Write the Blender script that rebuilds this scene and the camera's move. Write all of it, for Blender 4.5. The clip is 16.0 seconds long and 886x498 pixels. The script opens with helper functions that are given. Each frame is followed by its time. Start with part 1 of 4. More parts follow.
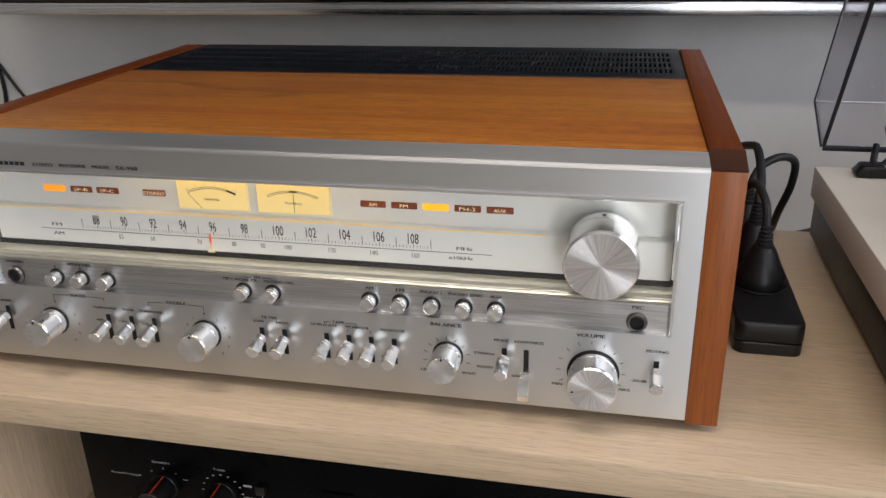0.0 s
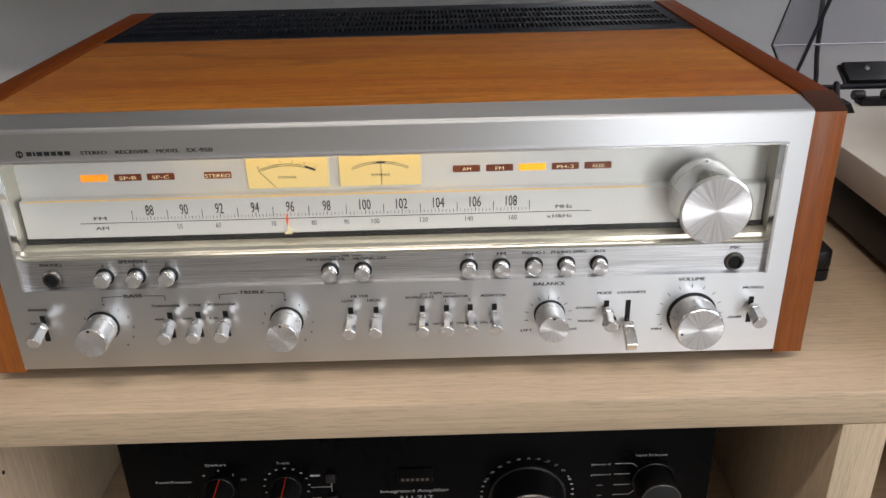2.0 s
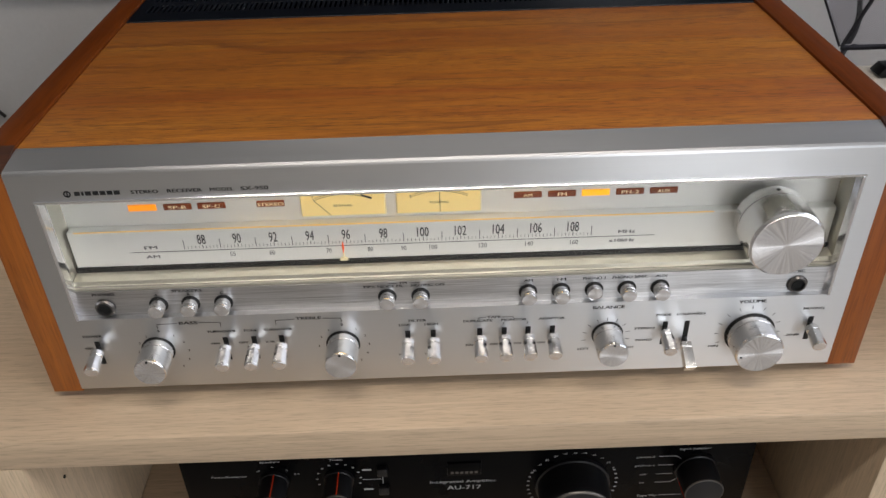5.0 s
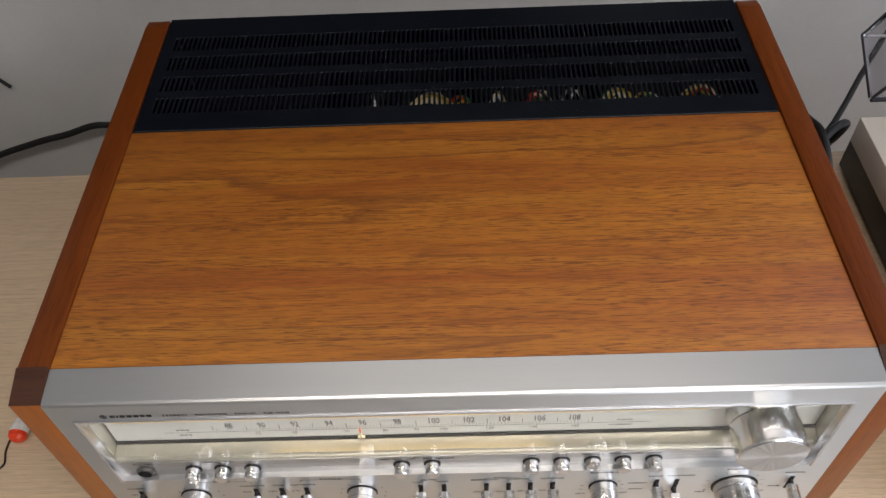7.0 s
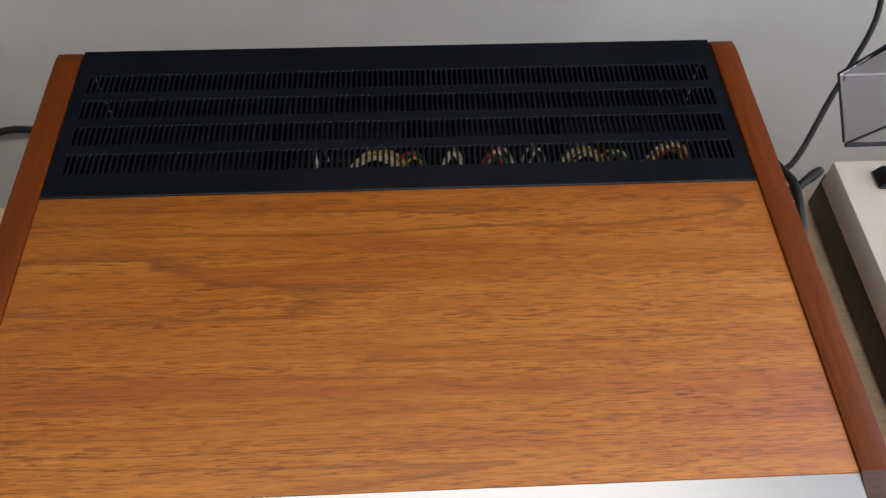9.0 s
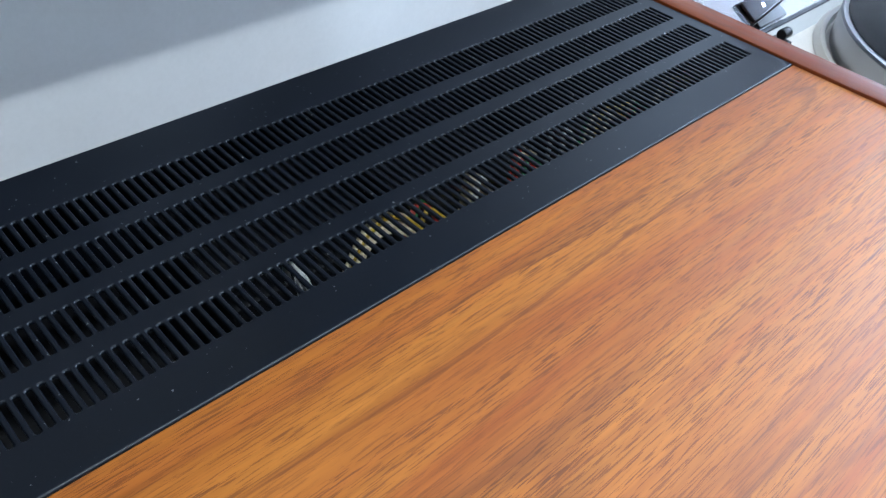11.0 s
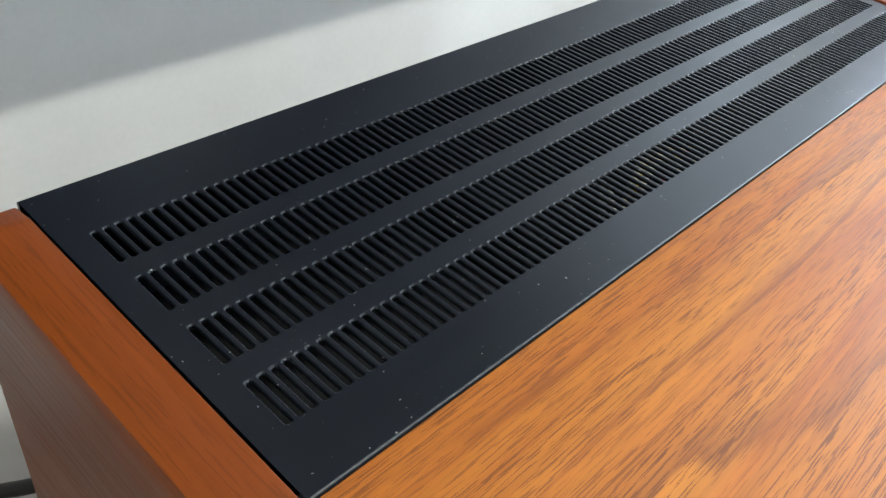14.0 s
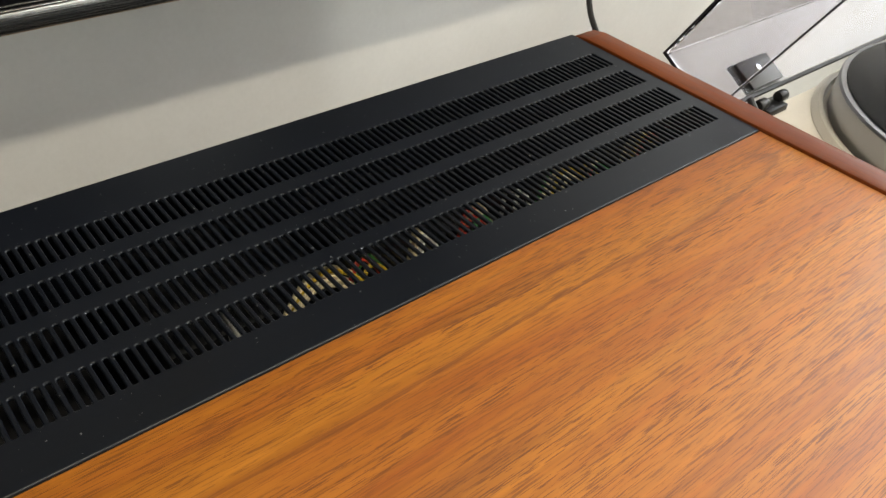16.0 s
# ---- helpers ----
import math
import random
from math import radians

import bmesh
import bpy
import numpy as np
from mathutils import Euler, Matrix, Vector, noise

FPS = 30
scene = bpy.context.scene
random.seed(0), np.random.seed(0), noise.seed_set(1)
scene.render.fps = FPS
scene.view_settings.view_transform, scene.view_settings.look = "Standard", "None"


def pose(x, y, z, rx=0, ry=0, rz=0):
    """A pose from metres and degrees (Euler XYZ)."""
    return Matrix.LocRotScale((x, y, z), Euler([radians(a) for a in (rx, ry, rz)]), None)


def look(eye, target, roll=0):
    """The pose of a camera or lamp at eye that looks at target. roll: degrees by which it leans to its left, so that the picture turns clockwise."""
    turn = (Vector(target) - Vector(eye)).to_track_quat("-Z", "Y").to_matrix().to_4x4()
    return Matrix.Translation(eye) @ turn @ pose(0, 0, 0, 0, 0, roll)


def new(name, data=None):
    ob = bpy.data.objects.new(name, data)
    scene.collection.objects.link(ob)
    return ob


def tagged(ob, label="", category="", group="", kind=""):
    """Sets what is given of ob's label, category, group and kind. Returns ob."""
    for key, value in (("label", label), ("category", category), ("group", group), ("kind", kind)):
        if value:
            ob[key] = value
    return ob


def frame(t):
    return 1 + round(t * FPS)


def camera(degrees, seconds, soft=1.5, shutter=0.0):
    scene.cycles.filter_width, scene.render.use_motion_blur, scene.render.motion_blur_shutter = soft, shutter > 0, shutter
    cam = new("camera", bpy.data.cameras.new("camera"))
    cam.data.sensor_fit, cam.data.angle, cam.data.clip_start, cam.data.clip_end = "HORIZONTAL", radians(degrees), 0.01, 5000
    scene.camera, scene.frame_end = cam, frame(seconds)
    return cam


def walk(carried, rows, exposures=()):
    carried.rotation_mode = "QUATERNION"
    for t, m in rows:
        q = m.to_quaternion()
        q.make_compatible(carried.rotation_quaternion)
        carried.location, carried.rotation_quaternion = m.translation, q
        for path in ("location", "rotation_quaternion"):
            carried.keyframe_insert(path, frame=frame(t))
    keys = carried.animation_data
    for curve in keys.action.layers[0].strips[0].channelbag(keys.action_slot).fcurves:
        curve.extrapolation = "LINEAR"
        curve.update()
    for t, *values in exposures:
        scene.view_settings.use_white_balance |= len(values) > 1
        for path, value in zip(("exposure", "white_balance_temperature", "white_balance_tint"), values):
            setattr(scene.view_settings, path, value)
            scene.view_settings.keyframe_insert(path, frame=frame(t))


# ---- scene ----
# ---- camera and walk ----
cam = camera(57.1, 16.0)
PATH = [
    (0, (0.195, -0.439, 0.903), (-0.215, 1.359, 0.129), -1.5),
    (0.5, (0.137, -0.424, 0.906), (-0.159, 1.38, 0.095), -1.5),
    (1, (0.072, -0.468, 0.925), (-0.052, 1.34, 0.078), -1.2),
    (1.5, (0.044, -0.495, 0.914), (0.033, 1.31, 0.052), -0.7),
    (2, (0.027, -0.448, 0.903), (0.038, 1.356, 0.04), -1.4),
    (2.5, (0.027, -0.41, 0.89), (0.035, 1.39, 0.018), -1.3),
    (3, (0.005, -0.407, 0.9), (0.018, 1.398, 0.04), -1.0),
    (3.5, (-0.007, -0.435, 0.908), (-0.001, 1.377, 0.062), -1.2),
    (3.7, (-0.015, -0.444, 0.913), (-0.005, 1.368, 0.067), -1.1),
    (5.8, (-0.001, -0.323, 1.089), (-0.008, 1.147, -0.267), -2.7),
    (6, (0.001, -0.304, 1.125), (-0.023, 1.131, -0.269), -3.3),
    (6.5, (0.003, -0.259, 1.163), (-0.049, 1.077, -0.325), -4.3),
    (7, (0.003, -0.234, 1.182), (-0.041, 1.047, -0.353), -3.2),
    (7.5, (0.002, -0.2, 1.201), (-0.019, 1.024, -0.38), -2.0),
    (8, (0.005, -0.175, 1.223), (0.006, 1.011, -0.387), -0.8),
    (8.5, (0.008, -0.163, 1.231), (0.016, 1.0, -0.397), -0.3),
    (8.7, (0.009, -0.149, 1.223), (0.028, 0.998, -0.416), 0.3),
    (11, (-0.191, 0.078, 0.981), (0.91, 1.098, -0.341), 6.2),
    (11.5, (-0.242, 0.111, 0.951), (0.972, 1.081, -0.308), 9.9),
    (12, (-0.263, 0.127, 0.951), (0.976, 1.017, -0.342), 11.8),
    (12.5, (-0.272, 0.141, 0.928), (1.029, 1.018, -0.313), 11.0),
    (13, (-0.295, 0.149, 0.927), (1.005, 1.031, -0.31), 11.5),
    (13.5, (-0.313, 0.149, 0.934), (0.932, 1.091, -0.320), 10.2),
    (14, (-0.313, 0.147, 0.937), (0.914, 1.128, -0.305), 8.6),
    (14.5, (-0.272, 0.134, 0.939), (0.936, 1.152, -0.287), 6.1),
    (15, (-0.241, 0.119, 0.953), (1.006, 1.093, -0.27), 6.4),
    (15.5, (-0.199, 0.099, 0.971), (1.052, 1.069, -0.252), 5.8),
    (16, (-0.159, 0.047, 0.994), (0.901, 1.193, -0.256), 5.4),
]
EXPOSURES = [(0, -0.34, 6650, 12), (2.0, -0.40, 6650, 12), (3.7, -0.50, 6650, 12), (5.8, -0.48, 6600, 11.5), (7.2, -0.28, 6600, 11.5), (8.7, 0.00, 6550, 11.5), (10.8, 1.02, 5150, 3), (11.5, 1.06, 5750, 2), (12.5, 1.20, 6350, 1),
             (14.5, 1.34, 6200, 0.5), (15.4, 0.94, 6850, 1), (16, 0.72, 7500, 4)]
walk(cam, [(t, look(eye, target, roll)) for t, eye, target, roll in PATH], EXPOSURES)

# ---- sizes ----
S = 0.600            # top of the sideboard
HW = 0.2435          # half width of the receiver's front panel
WALL_Y = 0.610

# ---- world and light ----
world = bpy.data.worlds.new("world")
scene.world = world
world.use_nodes = True
_bg = world.node_tree.nodes["Background"]
_sky = world.node_tree.nodes.new("ShaderNodeTexSky")
_sky.sky_type, _sky.sun_disc = "NISHITA", False
_sky.sun_elevation, _sky.sun_rotation = radians(35), radians(120)
world.node_tree.links.new(_sky.outputs[0], _bg.inputs[0])
_bg.inputs[1].default_value = 0.1


def area(name, m, w, h, power, colour, spread=180):
    lamp = bpy.data.lights.new(name, "AREA")
    lamp.shape, lamp.size, lamp.size_y, lamp.energy, lamp.color = "RECTANGLE", w, h, power, colour
    lamp.spread = radians(spread)
    ob = new(name, lamp)
    ob.matrix_world = m
    return ob


WIN_Y0, WIN_Y1, WIN_Z0, WIN_Z1, WIN_X = -1.40, 0.57, 0.85, 2.15, 1.6
area("window_daylight", look((WIN_X + 0.02, (WIN_Y0 + WIN_Y1) / 2, (WIN_Z0 + WIN_Z1) / 2), (0, -0.35, 0.95)), 1.95, 1.25, 17, (0.81, 0.87, 1.0), 140)
area("ceiling_lamp_light", pose(0.10, -0.70, 2.345), 1.40, 0.10, 19, (1.0, 0.93, 0.84))
area("patio_door_daylight", look((1.15, -3.14, 1.12), (0.3, 0, 0.7)), 0.72, 2.1, 32, (0.9, 0.95, 1.0))

area("dial_lamp_light", look((-0.035, 0.0145, 0.7485), (-0.035, 0.0146, 0.60)), 0.20, 0.005, 0.015, (1.0, 0.64, 0.18))


# ---- materials ----
def base_mat(name, colour=(0.5, 0.5, 0.5), rough=0.5, metal=0.0, **extra):
    m = bpy.data.materials.new(name)
    m.use_nodes = True
    b = m.node_tree.nodes["Principled BSDF"]
    b.inputs["Base Color"].default_value = (*colour, 1)
    b.inputs["Roughness"].default_value = rough
    b.inputs["Metallic"].default_value = metal
    for k, v in extra.items():
        b.inputs[k.replace("_", " ")].default_value = v
    return m


def node(m, kind, **props):
    n = m.node_tree.nodes.new(kind)
    for k, v in props.items():
        if k == "noise_dim":
            n.noise_dimensions = v
        elif k == "blend":
            n.blend_type = v
        elif k == "dtype":
            n.data_type = v
        elif k == "op":
            n.operation = v
    return n


def link(m, a, b):
    m.node_tree.links.new(a, b)


def coords(m, scale=(1, 1, 1)):
    tc, mp = node(m, "ShaderNodeTexCoord"), node(m, "ShaderNodeMapping")
    mp.inputs["Scale"].default_value = scale
    link(m, tc.outputs["Object"], mp.inputs["Vector"])
    return mp.outputs[0]


def noise_tex(m, vec, scale=1.0, detail=4.0, rough=0.55, distortion=0.0):
    n = node(m, "ShaderNodeTexNoise")
    n.inputs["Scale"].default_value, n.inputs["Detail"].default_value = scale, detail
    n.inputs["Roughness"].default_value, n.inputs["Distortion"].default_value = rough, distortion
    link(m, vec, n.inputs["Vector"])
    return n.outputs["Fac"]


def ramp(m, fac, stops):
    r = node(m, "ShaderNodeValToRGB")
    e = r.color_ramp.elements
    while len(e) < len(stops):
        e.new(0.5)
    for el, (p, c) in zip(e, stops):
        el.position, el.color = p, (*c, 1) if len(c) == 3 else c
    link(m, fac, r.inputs[0])
    return r.outputs[0]


def grey(v):
    return (v, v, v)


def mixc(m, fac, a, b, blend="MIX"):
    n = node(m, "ShaderNodeMix", dtype="RGBA", blend=blend)
    for sock, v in ((0, fac), (6, a), (7, b)):
        if isinstance(v, (int, float)):
            n.inputs[sock].default_value = v
        elif isinstance(v, tuple):
            n.inputs[sock].default_value = (*v, 1)
        else:
            link(m, v, n.inputs[sock])
    return n.outputs[2]


def bump(m, height, strength, distance=0.001):
    n = node(m, "ShaderNodeBump")
    n.inputs["Strength"].default_value, n.inputs["Distance"].default_value = strength, distance
    link(m, height, n.inputs["Height"])
    link(m, n.outputs[0], bsdf(m).inputs["Normal"])


def bsdf(m):
    return m.node_tree.nodes["Principled BSDF"]


def wood(name, dark, mid, light, grain, rough=0.38, pores=0.5, along="x", fine=1.0, coat=0.0, streaky=0.2, spec=0.5):
    """Wood with long grain bands and short dark pores along one axis."""
    m = base_mat(name, mid, rough)
    k = {"x": 0, "y": 1, "z": 2}[along]
    band = [grain] * 3
    band[k] = grain * 0.07
    vec = coords(m, tuple(band))
    bands = noise_tex(m, vec, 1.0, 6, 0.6, 0.6)
    colour = ramp(m, bands, [(0.3, dark), (0.5, mid), (0.72, light)])
    pore = [1400.0 * fine] * 3
    pore[k] = 55.0 * fine
    pvec = coords(m, tuple(pore))
    pn = noise_tex(m, pvec, 1.0, 2, 0.5)
    pmask = ramp(m, pn, [(0.55, grey(0)), (0.605, grey(1))])
    streak = [420.0 * fine] * 3
    streak[k] = 9.0 * fine
    sn = noise_tex(m, coords(m, tuple(streak)), 1.0, 3, 0.6)
    smask = ramp(m, sn, [(0.36, grey(1 - streaky)), (0.64, grey(1 + 0.6 * streaky))])
    colour = mixc(m, 1.0, colour, smask, "MULTIPLY")
    mul = node(m, "ShaderNodeMath", op="MULTIPLY")
    mul.inputs[1].default_value = pores
    link(m, pmask, mul.inputs[0])
    colour = mixc(m, mul.outputs[0], colour, tuple(c * 0.35 for c in dark))
    link(m, colour, bsdf(m).inputs["Base Color"])
    rr = ramp(m, sn, [(0.3, grey(rough - 0.05)), (0.7, grey(rough + 0.08))])
    link(m, rr, bsdf(m).inputs["Roughness"])
    bsdf(m).inputs["Coat Weight"].default_value = coat
    bsdf(m).inputs["Coat Roughness"].default_value = 0.25
    bsdf(m).inputs["Specular IOR Level"].default_value = spec
    bump(m, pmask, -0.25, 0.0003)
    return m


def teak(name):
    """Teak veneer, grain along x: soft red and orange zones, thin wandering ring lines, short open pores and two small knots."""
    m = base_mat(name, (0.36, 0.112, 0.0095), 0.5)
    zone = noise_tex(m, coords(m, (2.2, 44, 44)), 1.0, 4, 0.6, 0.5)
    patch = noise_tex(m, coords(m, (2.0, 9.0, 9.0)), 1.0, 3, 0.55, 0.8)
    c = ramp(m, zone, [(0.30, (0.310, 0.080, 0.0055)), (0.47, (0.380, 0.120, 0.0080)), (0.60, (0.425, 0.148, 0.0105)), (0.75, (0.500, 0.196, 0.019))])
    c = mixc(m, 1.0, c, ramp(m, patch, [(0.32, (0.90, 0.83, 0.80)), (0.52, (1.0, 1.0, 1.0)), (0.70, (1.06, 1.07, 1.10))]), "MULTIPLY")
    # fine long fibres
    fibre = noise_tex(m, coords(m, (11, 620, 620)), 1.0, 3, 0.6)
    c = mixc(m, 1.0, c, ramp(m, fibre, [(0.34, grey(0.86)), (0.66, grey(1.13))]), "MULTIPLY")
    # ring lines follow the contours of a long soft field
    field = noise_tex(m, coords(m, (1.3, 12, 12)), 1.0, 2, 0.45, 0.35)
    rough_field = noise_tex(m, coords(m, (24, 150, 150)), 1.0, 2, 0.5)
    add = node(m, "ShaderNodeMath", op="MULTIPLY_ADD")
    add.inputs[1].default_value = 0.022
    link(m, rough_field, add.inputs[0])
    link(m, field, add.inputs[2])
    saw = node(m, "ShaderNodeMath", op="MULTIPLY")
    saw.inputs[1].default_value = 12.0
    link(m, add.outputs[0], saw.inputs[0])
    fr = node(m, "ShaderNodeMath", op="FRACT")
    link(m, saw.outputs[0], fr.inputs[0])
    ring = ramp(m, fr.outputs[0], [(0.0, grey(0)), (0.78, grey(0.07)), (0.94, grey(1)), (0.985, grey(0))])
    where = ramp(m, noise_tex(m, coords(m, (3.2, 45, 45)), 1.0, 3, 0.6), [(0.38, grey(0.10)), (0.60, grey(0.62))])
    c = mixc(m, mixc(m, 1.0, ring, where, "MULTIPLY"), c, (0.125, 0.030, 0.0045))
    # open pores, denser in some zones
    pn = noise_tex(m, coords(m, (75, 2300, 2300)), 1.0, 2, 0.5)
    pmask = ramp(m, pn, [(0.54, grey(0)), (0.585, grey(1))])
    pm = ramp(m, noise_tex(m, coords(m, (4, 85, 85)), 1.0, 3, 0.6), [(0.36, grey(0.45)), (0.60, grey(0.95))])
    pores = mixc(m, 1.0, pmask, pm, "MULTIPLY")
    c = mixc(m, pores, c, (0.13, 0.035, 0.0045))
    # knots
    tc = node(m, "ShaderNodeTexCoord")
    wob = noise_tex(m, coords(m, (160, 420, 420)), 1.0, 3, 0.6)
    for kx, ky, rx, ry in ((-0.1715, -0.018, 0.0075, 0.0030), (-0.178, -0.033, 0.0095, 0.0022), (-0.168, -0.072, 0.030, 0.0085)):
        mp = node(m, "ShaderNodeMapping")
        mp.inputs["Location"].default_value = (-kx / rx, -ky / ry, 0)
        mp.inputs["Scale"].default_value = (1 / rx, 1 / ry, 0)
        link(m, tc.outputs["Object"], mp.inputs["Vector"])
        ln = node(m, "ShaderNodeVectorMath", op="LENGTH")
        link(m, mp.outputs[0], ln.inputs[0])
        mad = node(m, "ShaderNodeMath", op="MULTIPLY_ADD")
        mad.inputs[1].default_value = 1.6
        link(m, wob, mad.inputs[0])
        link(m, ln.outputs["Value"], mad.inputs[2])
        km = ramp(m, mad.outputs[0], [(0.62, grey(0.75 if rx < 0.02 else 0.5)), (1.0, grey(0))])
        c = mixc(m, km, c, (0.10, 0.024, 0.004))
    link(m, c, bsdf(m).inputs["Base Color"])
    link(m, ramp(m, fibre, [(0.3, grey(0.50)), (0.7, grey(0.60))]), bsdf(m).inputs["Roughness"])
    bsdf(m).inputs["Specular IOR Level"].default_value = 0.66
    bump(m, pores, -0.3, 0.0003)
    return m


def speckled(name, colour, rough, metal=0.0, scale=900.0, amount=0.08, bumpy=0.1, stain=0.06, dust=0.0, **extra):
    """Paint, plastic or moulded surface with fine mottling, soft stains and fine relief."""
    m = base_mat(name, colour, rough, metal, **extra)
    v = coords(m)
    fine = noise_tex(m, v, scale, 3, 0.6)
    big = noise_tex(m, v, 14.0, 4, 0.6)
    a = ramp(m, fine, [(0.3, grey(1 - amount)), (0.7, grey(1 + amount))])
    b = ramp(m, big, [(0.3, grey(1 - stain)), (0.7, grey(1 + stain))])
    c = mixc(m, 1.0, mixc(m, 1.0, colour, a, "MULTIPLY"), b, "MULTIPLY")
    link(m, c, bsdf(m).inputs["Base Color"])
    r = ramp(m, big, [(0.3, grey(max(0.02, rough - 0.05))), (0.7, grey(rough + 0.06))])
    link(m, r, bsdf(m).inputs["Roughness"])
    if bumpy:
        bump(m, fine, bumpy, 0.0004)
    if dust:
        d = noise_tex(m, v, 700.0, 1, 0.4)
        dm = ramp(m, d, [(0.775, grey(0)), (0.80, grey(dust))])
        link(m, mixc(m, dm, c, (0.42, 0.42, 0.42)), bsdf(m).inputs["Base Color"])
    return m


def brushed(name, colour, rough, aniso=0.7, streak=0.08, turn=0.0, scale=(6, 6, 2600), jitter=0.07):
    """Aluminium brushed along x: fine streaks and stretched highlights."""
    m = base_mat(name, colour, rough, 1.0)
    fine = noise_tex(m, coords(m, scale), 1.0, 3, 0.6)
    col = ramp(m, fine, [(0.3, tuple(c * (1 - streak) for c in colour)), (0.7, tuple(min(1, c * (1 + streak)) for c in colour))])
    link(m, col, bsdf(m).inputs["Base Color"])
    r = ramp(m, fine, [(0.3, grey(rough - jitter)), (0.7, grey(rough + jitter))])
    link(m, r, bsdf(m).inputs["Roughness"])
    tan = node(m, "ShaderNodeTangent")
    tan.direction_type, tan.uv_map = "UV_MAP", "UVMap"
    link(m, tan.outputs[0], bsdf(m).inputs["Tangent"])
    bsdf(m).inputs["Anisotropic"].default_value = aniso
    bsdf(m).inputs["Anisotropic Rotation"].default_value = turn
    bump(m, fine, 0.05, 0.0001)
    return m


def turned(name, colour, rough, aniso=0.85, axis="Y", streaks=0.0):
    """Metal turned on a lathe about an axis, with fanned highlights; streaks paints darker rays of that fan into the
    colour.
    """
    m = base_mat(name, colour, rough, 1.0)
    tan = node(m, "ShaderNodeTangent")
    tan.direction_type, tan.axis = "RADIAL", axis
    link(m, tan.outputs[0], bsdf(m).inputs["Tangent"])
    bsdf(m).inputs["Anisotropic"].default_value = aniso
    v = coords(m)
    # Colour varies with angle: rays of the highlight fan painted onto the metal.
    if streaks:
        tc, sp, at = node(m, "ShaderNodeTexCoord"), node(m, "ShaderNodeSeparateXYZ"), node(m, "ShaderNodeMath", op="ARCTAN2")
        link(m, tc.outputs["Object"], sp.inputs[0])
        link(m, sp.outputs["Z"], at.inputs[0])
        link(m, sp.outputs["X"], at.inputs[1])
        n = node(m, "ShaderNodeTexNoise", noise_dim="1D")
        n.inputs["Scale"].default_value, n.inputs["Detail"].default_value = 7.0, 5.0
        link(m, at.outputs[0], n.inputs["W"])
        c = ramp(m, n.outputs["Fac"], [(0.34, tuple(x * (1 - streaks) for x in colour)), (0.62, tuple(min(1, x * 1.04) for x in colour))])
        link(m, c, bsdf(m).inputs["Base Color"])
    fine = noise_tex(m, v, 2500.0, 2, 0.5)
    r = ramp(m, fine, [(0.3, grey(rough - 0.02)), (0.7, grey(rough + 0.02))])
    link(m, r, bsdf(m).inputs["Roughness"])
    return m


def glowing(name, colour, strength):
    m = base_mat(name, colour, 0.35)
    b = bsdf(m)
    v = coords(m)
    big = noise_tex(m, v, 60.0, 2, 0.5)
    c = ramp(m, big, [(0.3, tuple(x * 0.92 for x in colour)), (0.7, colour)])
    link(m, c, b.inputs["Emission Color"])
    b.inputs["Emission Strength"].default_value = strength
    return m


def clear(name, tint, rough=0.0, ior=1.49):
    m = base_mat(name, tint, rough)
    bsdf(m).inputs["Transmission Weight"].default_value = 1.0
    bsdf(m).inputs["IOR"].default_value = ior
    return m


TEAK = teak("teak_veneer")
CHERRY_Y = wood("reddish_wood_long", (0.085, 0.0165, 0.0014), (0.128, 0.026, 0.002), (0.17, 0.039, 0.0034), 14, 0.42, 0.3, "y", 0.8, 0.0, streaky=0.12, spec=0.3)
# Same reddish wood for the front edge, with the front light put into its colour.
CHERRY_Z = wood("reddish_wood_front_lit", (0.22, 0.049, 0.005), (0.305, 0.080, 0.008), (0.385, 0.114, 0.013), 14, 0.38, 0.28, "z", 0.8, 0.1, streaky=0.18)
END_GRAIN = wood("dark_end_grain", (0.035, 0.010, 0.004), (0.055, 0.016, 0.006), (0.08, 0.025, 0.010), 60, 0.4, 0.3, "x", 1.0)
OAK = wood("pale_oak_foil", (0.58, 0.432, 0.290), (0.625, 0.471, 0.320), (0.66, 0.504, 0.346), 22, 0.40, 0.28, "x", 1.0, streaky=0.09)
OAK_Z = wood("pale_oak_foil_upright", (0.60, 0.465, 0.316), (0.645, 0.50, 0.343), (0.69, 0.545, 0.38), 22, 0.44, 0.26, "z", 1.0, streaky=0.09)
FACE = brushed("satin_aluminium", (0.70, 0.71, 0.725), 0.38, 0.75, 0.015, 0.25, jitter=0.02)
STRIP = brushed("brushed_aluminium_strip", (0.58, 0.58, 0.59), 0.34, 0.8, 0.30, 0.25, (25, 25, 2200))
DIAL = brushed("dial_plate_aluminium", (0.80, 0.80, 0.77), 0.42, 0.4, 0.02)
bsdf(DIAL).inputs["Metallic"].default_value = 0.55
RECESS = speckled("pale_satin_recess", (0.52, 0.50, 0.42), 0.16, 0.6, 900, 0.03, 0.0, 0.03)
CHROME = base_mat("polished_edge", (0.88, 0.88, 0.90), 0.12, 1.0)
KNOB_CAP = turned("spun_aluminium", (0.92, 0.91, 0.92), 0.22, 1.0, streaks=0.22)
KNOB_SIDE = turned("knob_side_aluminium", (0.84, 0.835, 0.83), 0.19, 0.4)
BLACK_METAL = speckled("black_painted_steel", (0.0036, 0.0048, 0.0080), 0.33, 0.0, 1500, 0.15, 0.02, 0.15, dust=0.5, Specular_IOR_Level=0.29)
BLACK_EDGE = base_mat("glossy_black_lip", (0.010, 0.011, 0.014), 0.38, 0.0, Specular_IOR_Level=0.4)
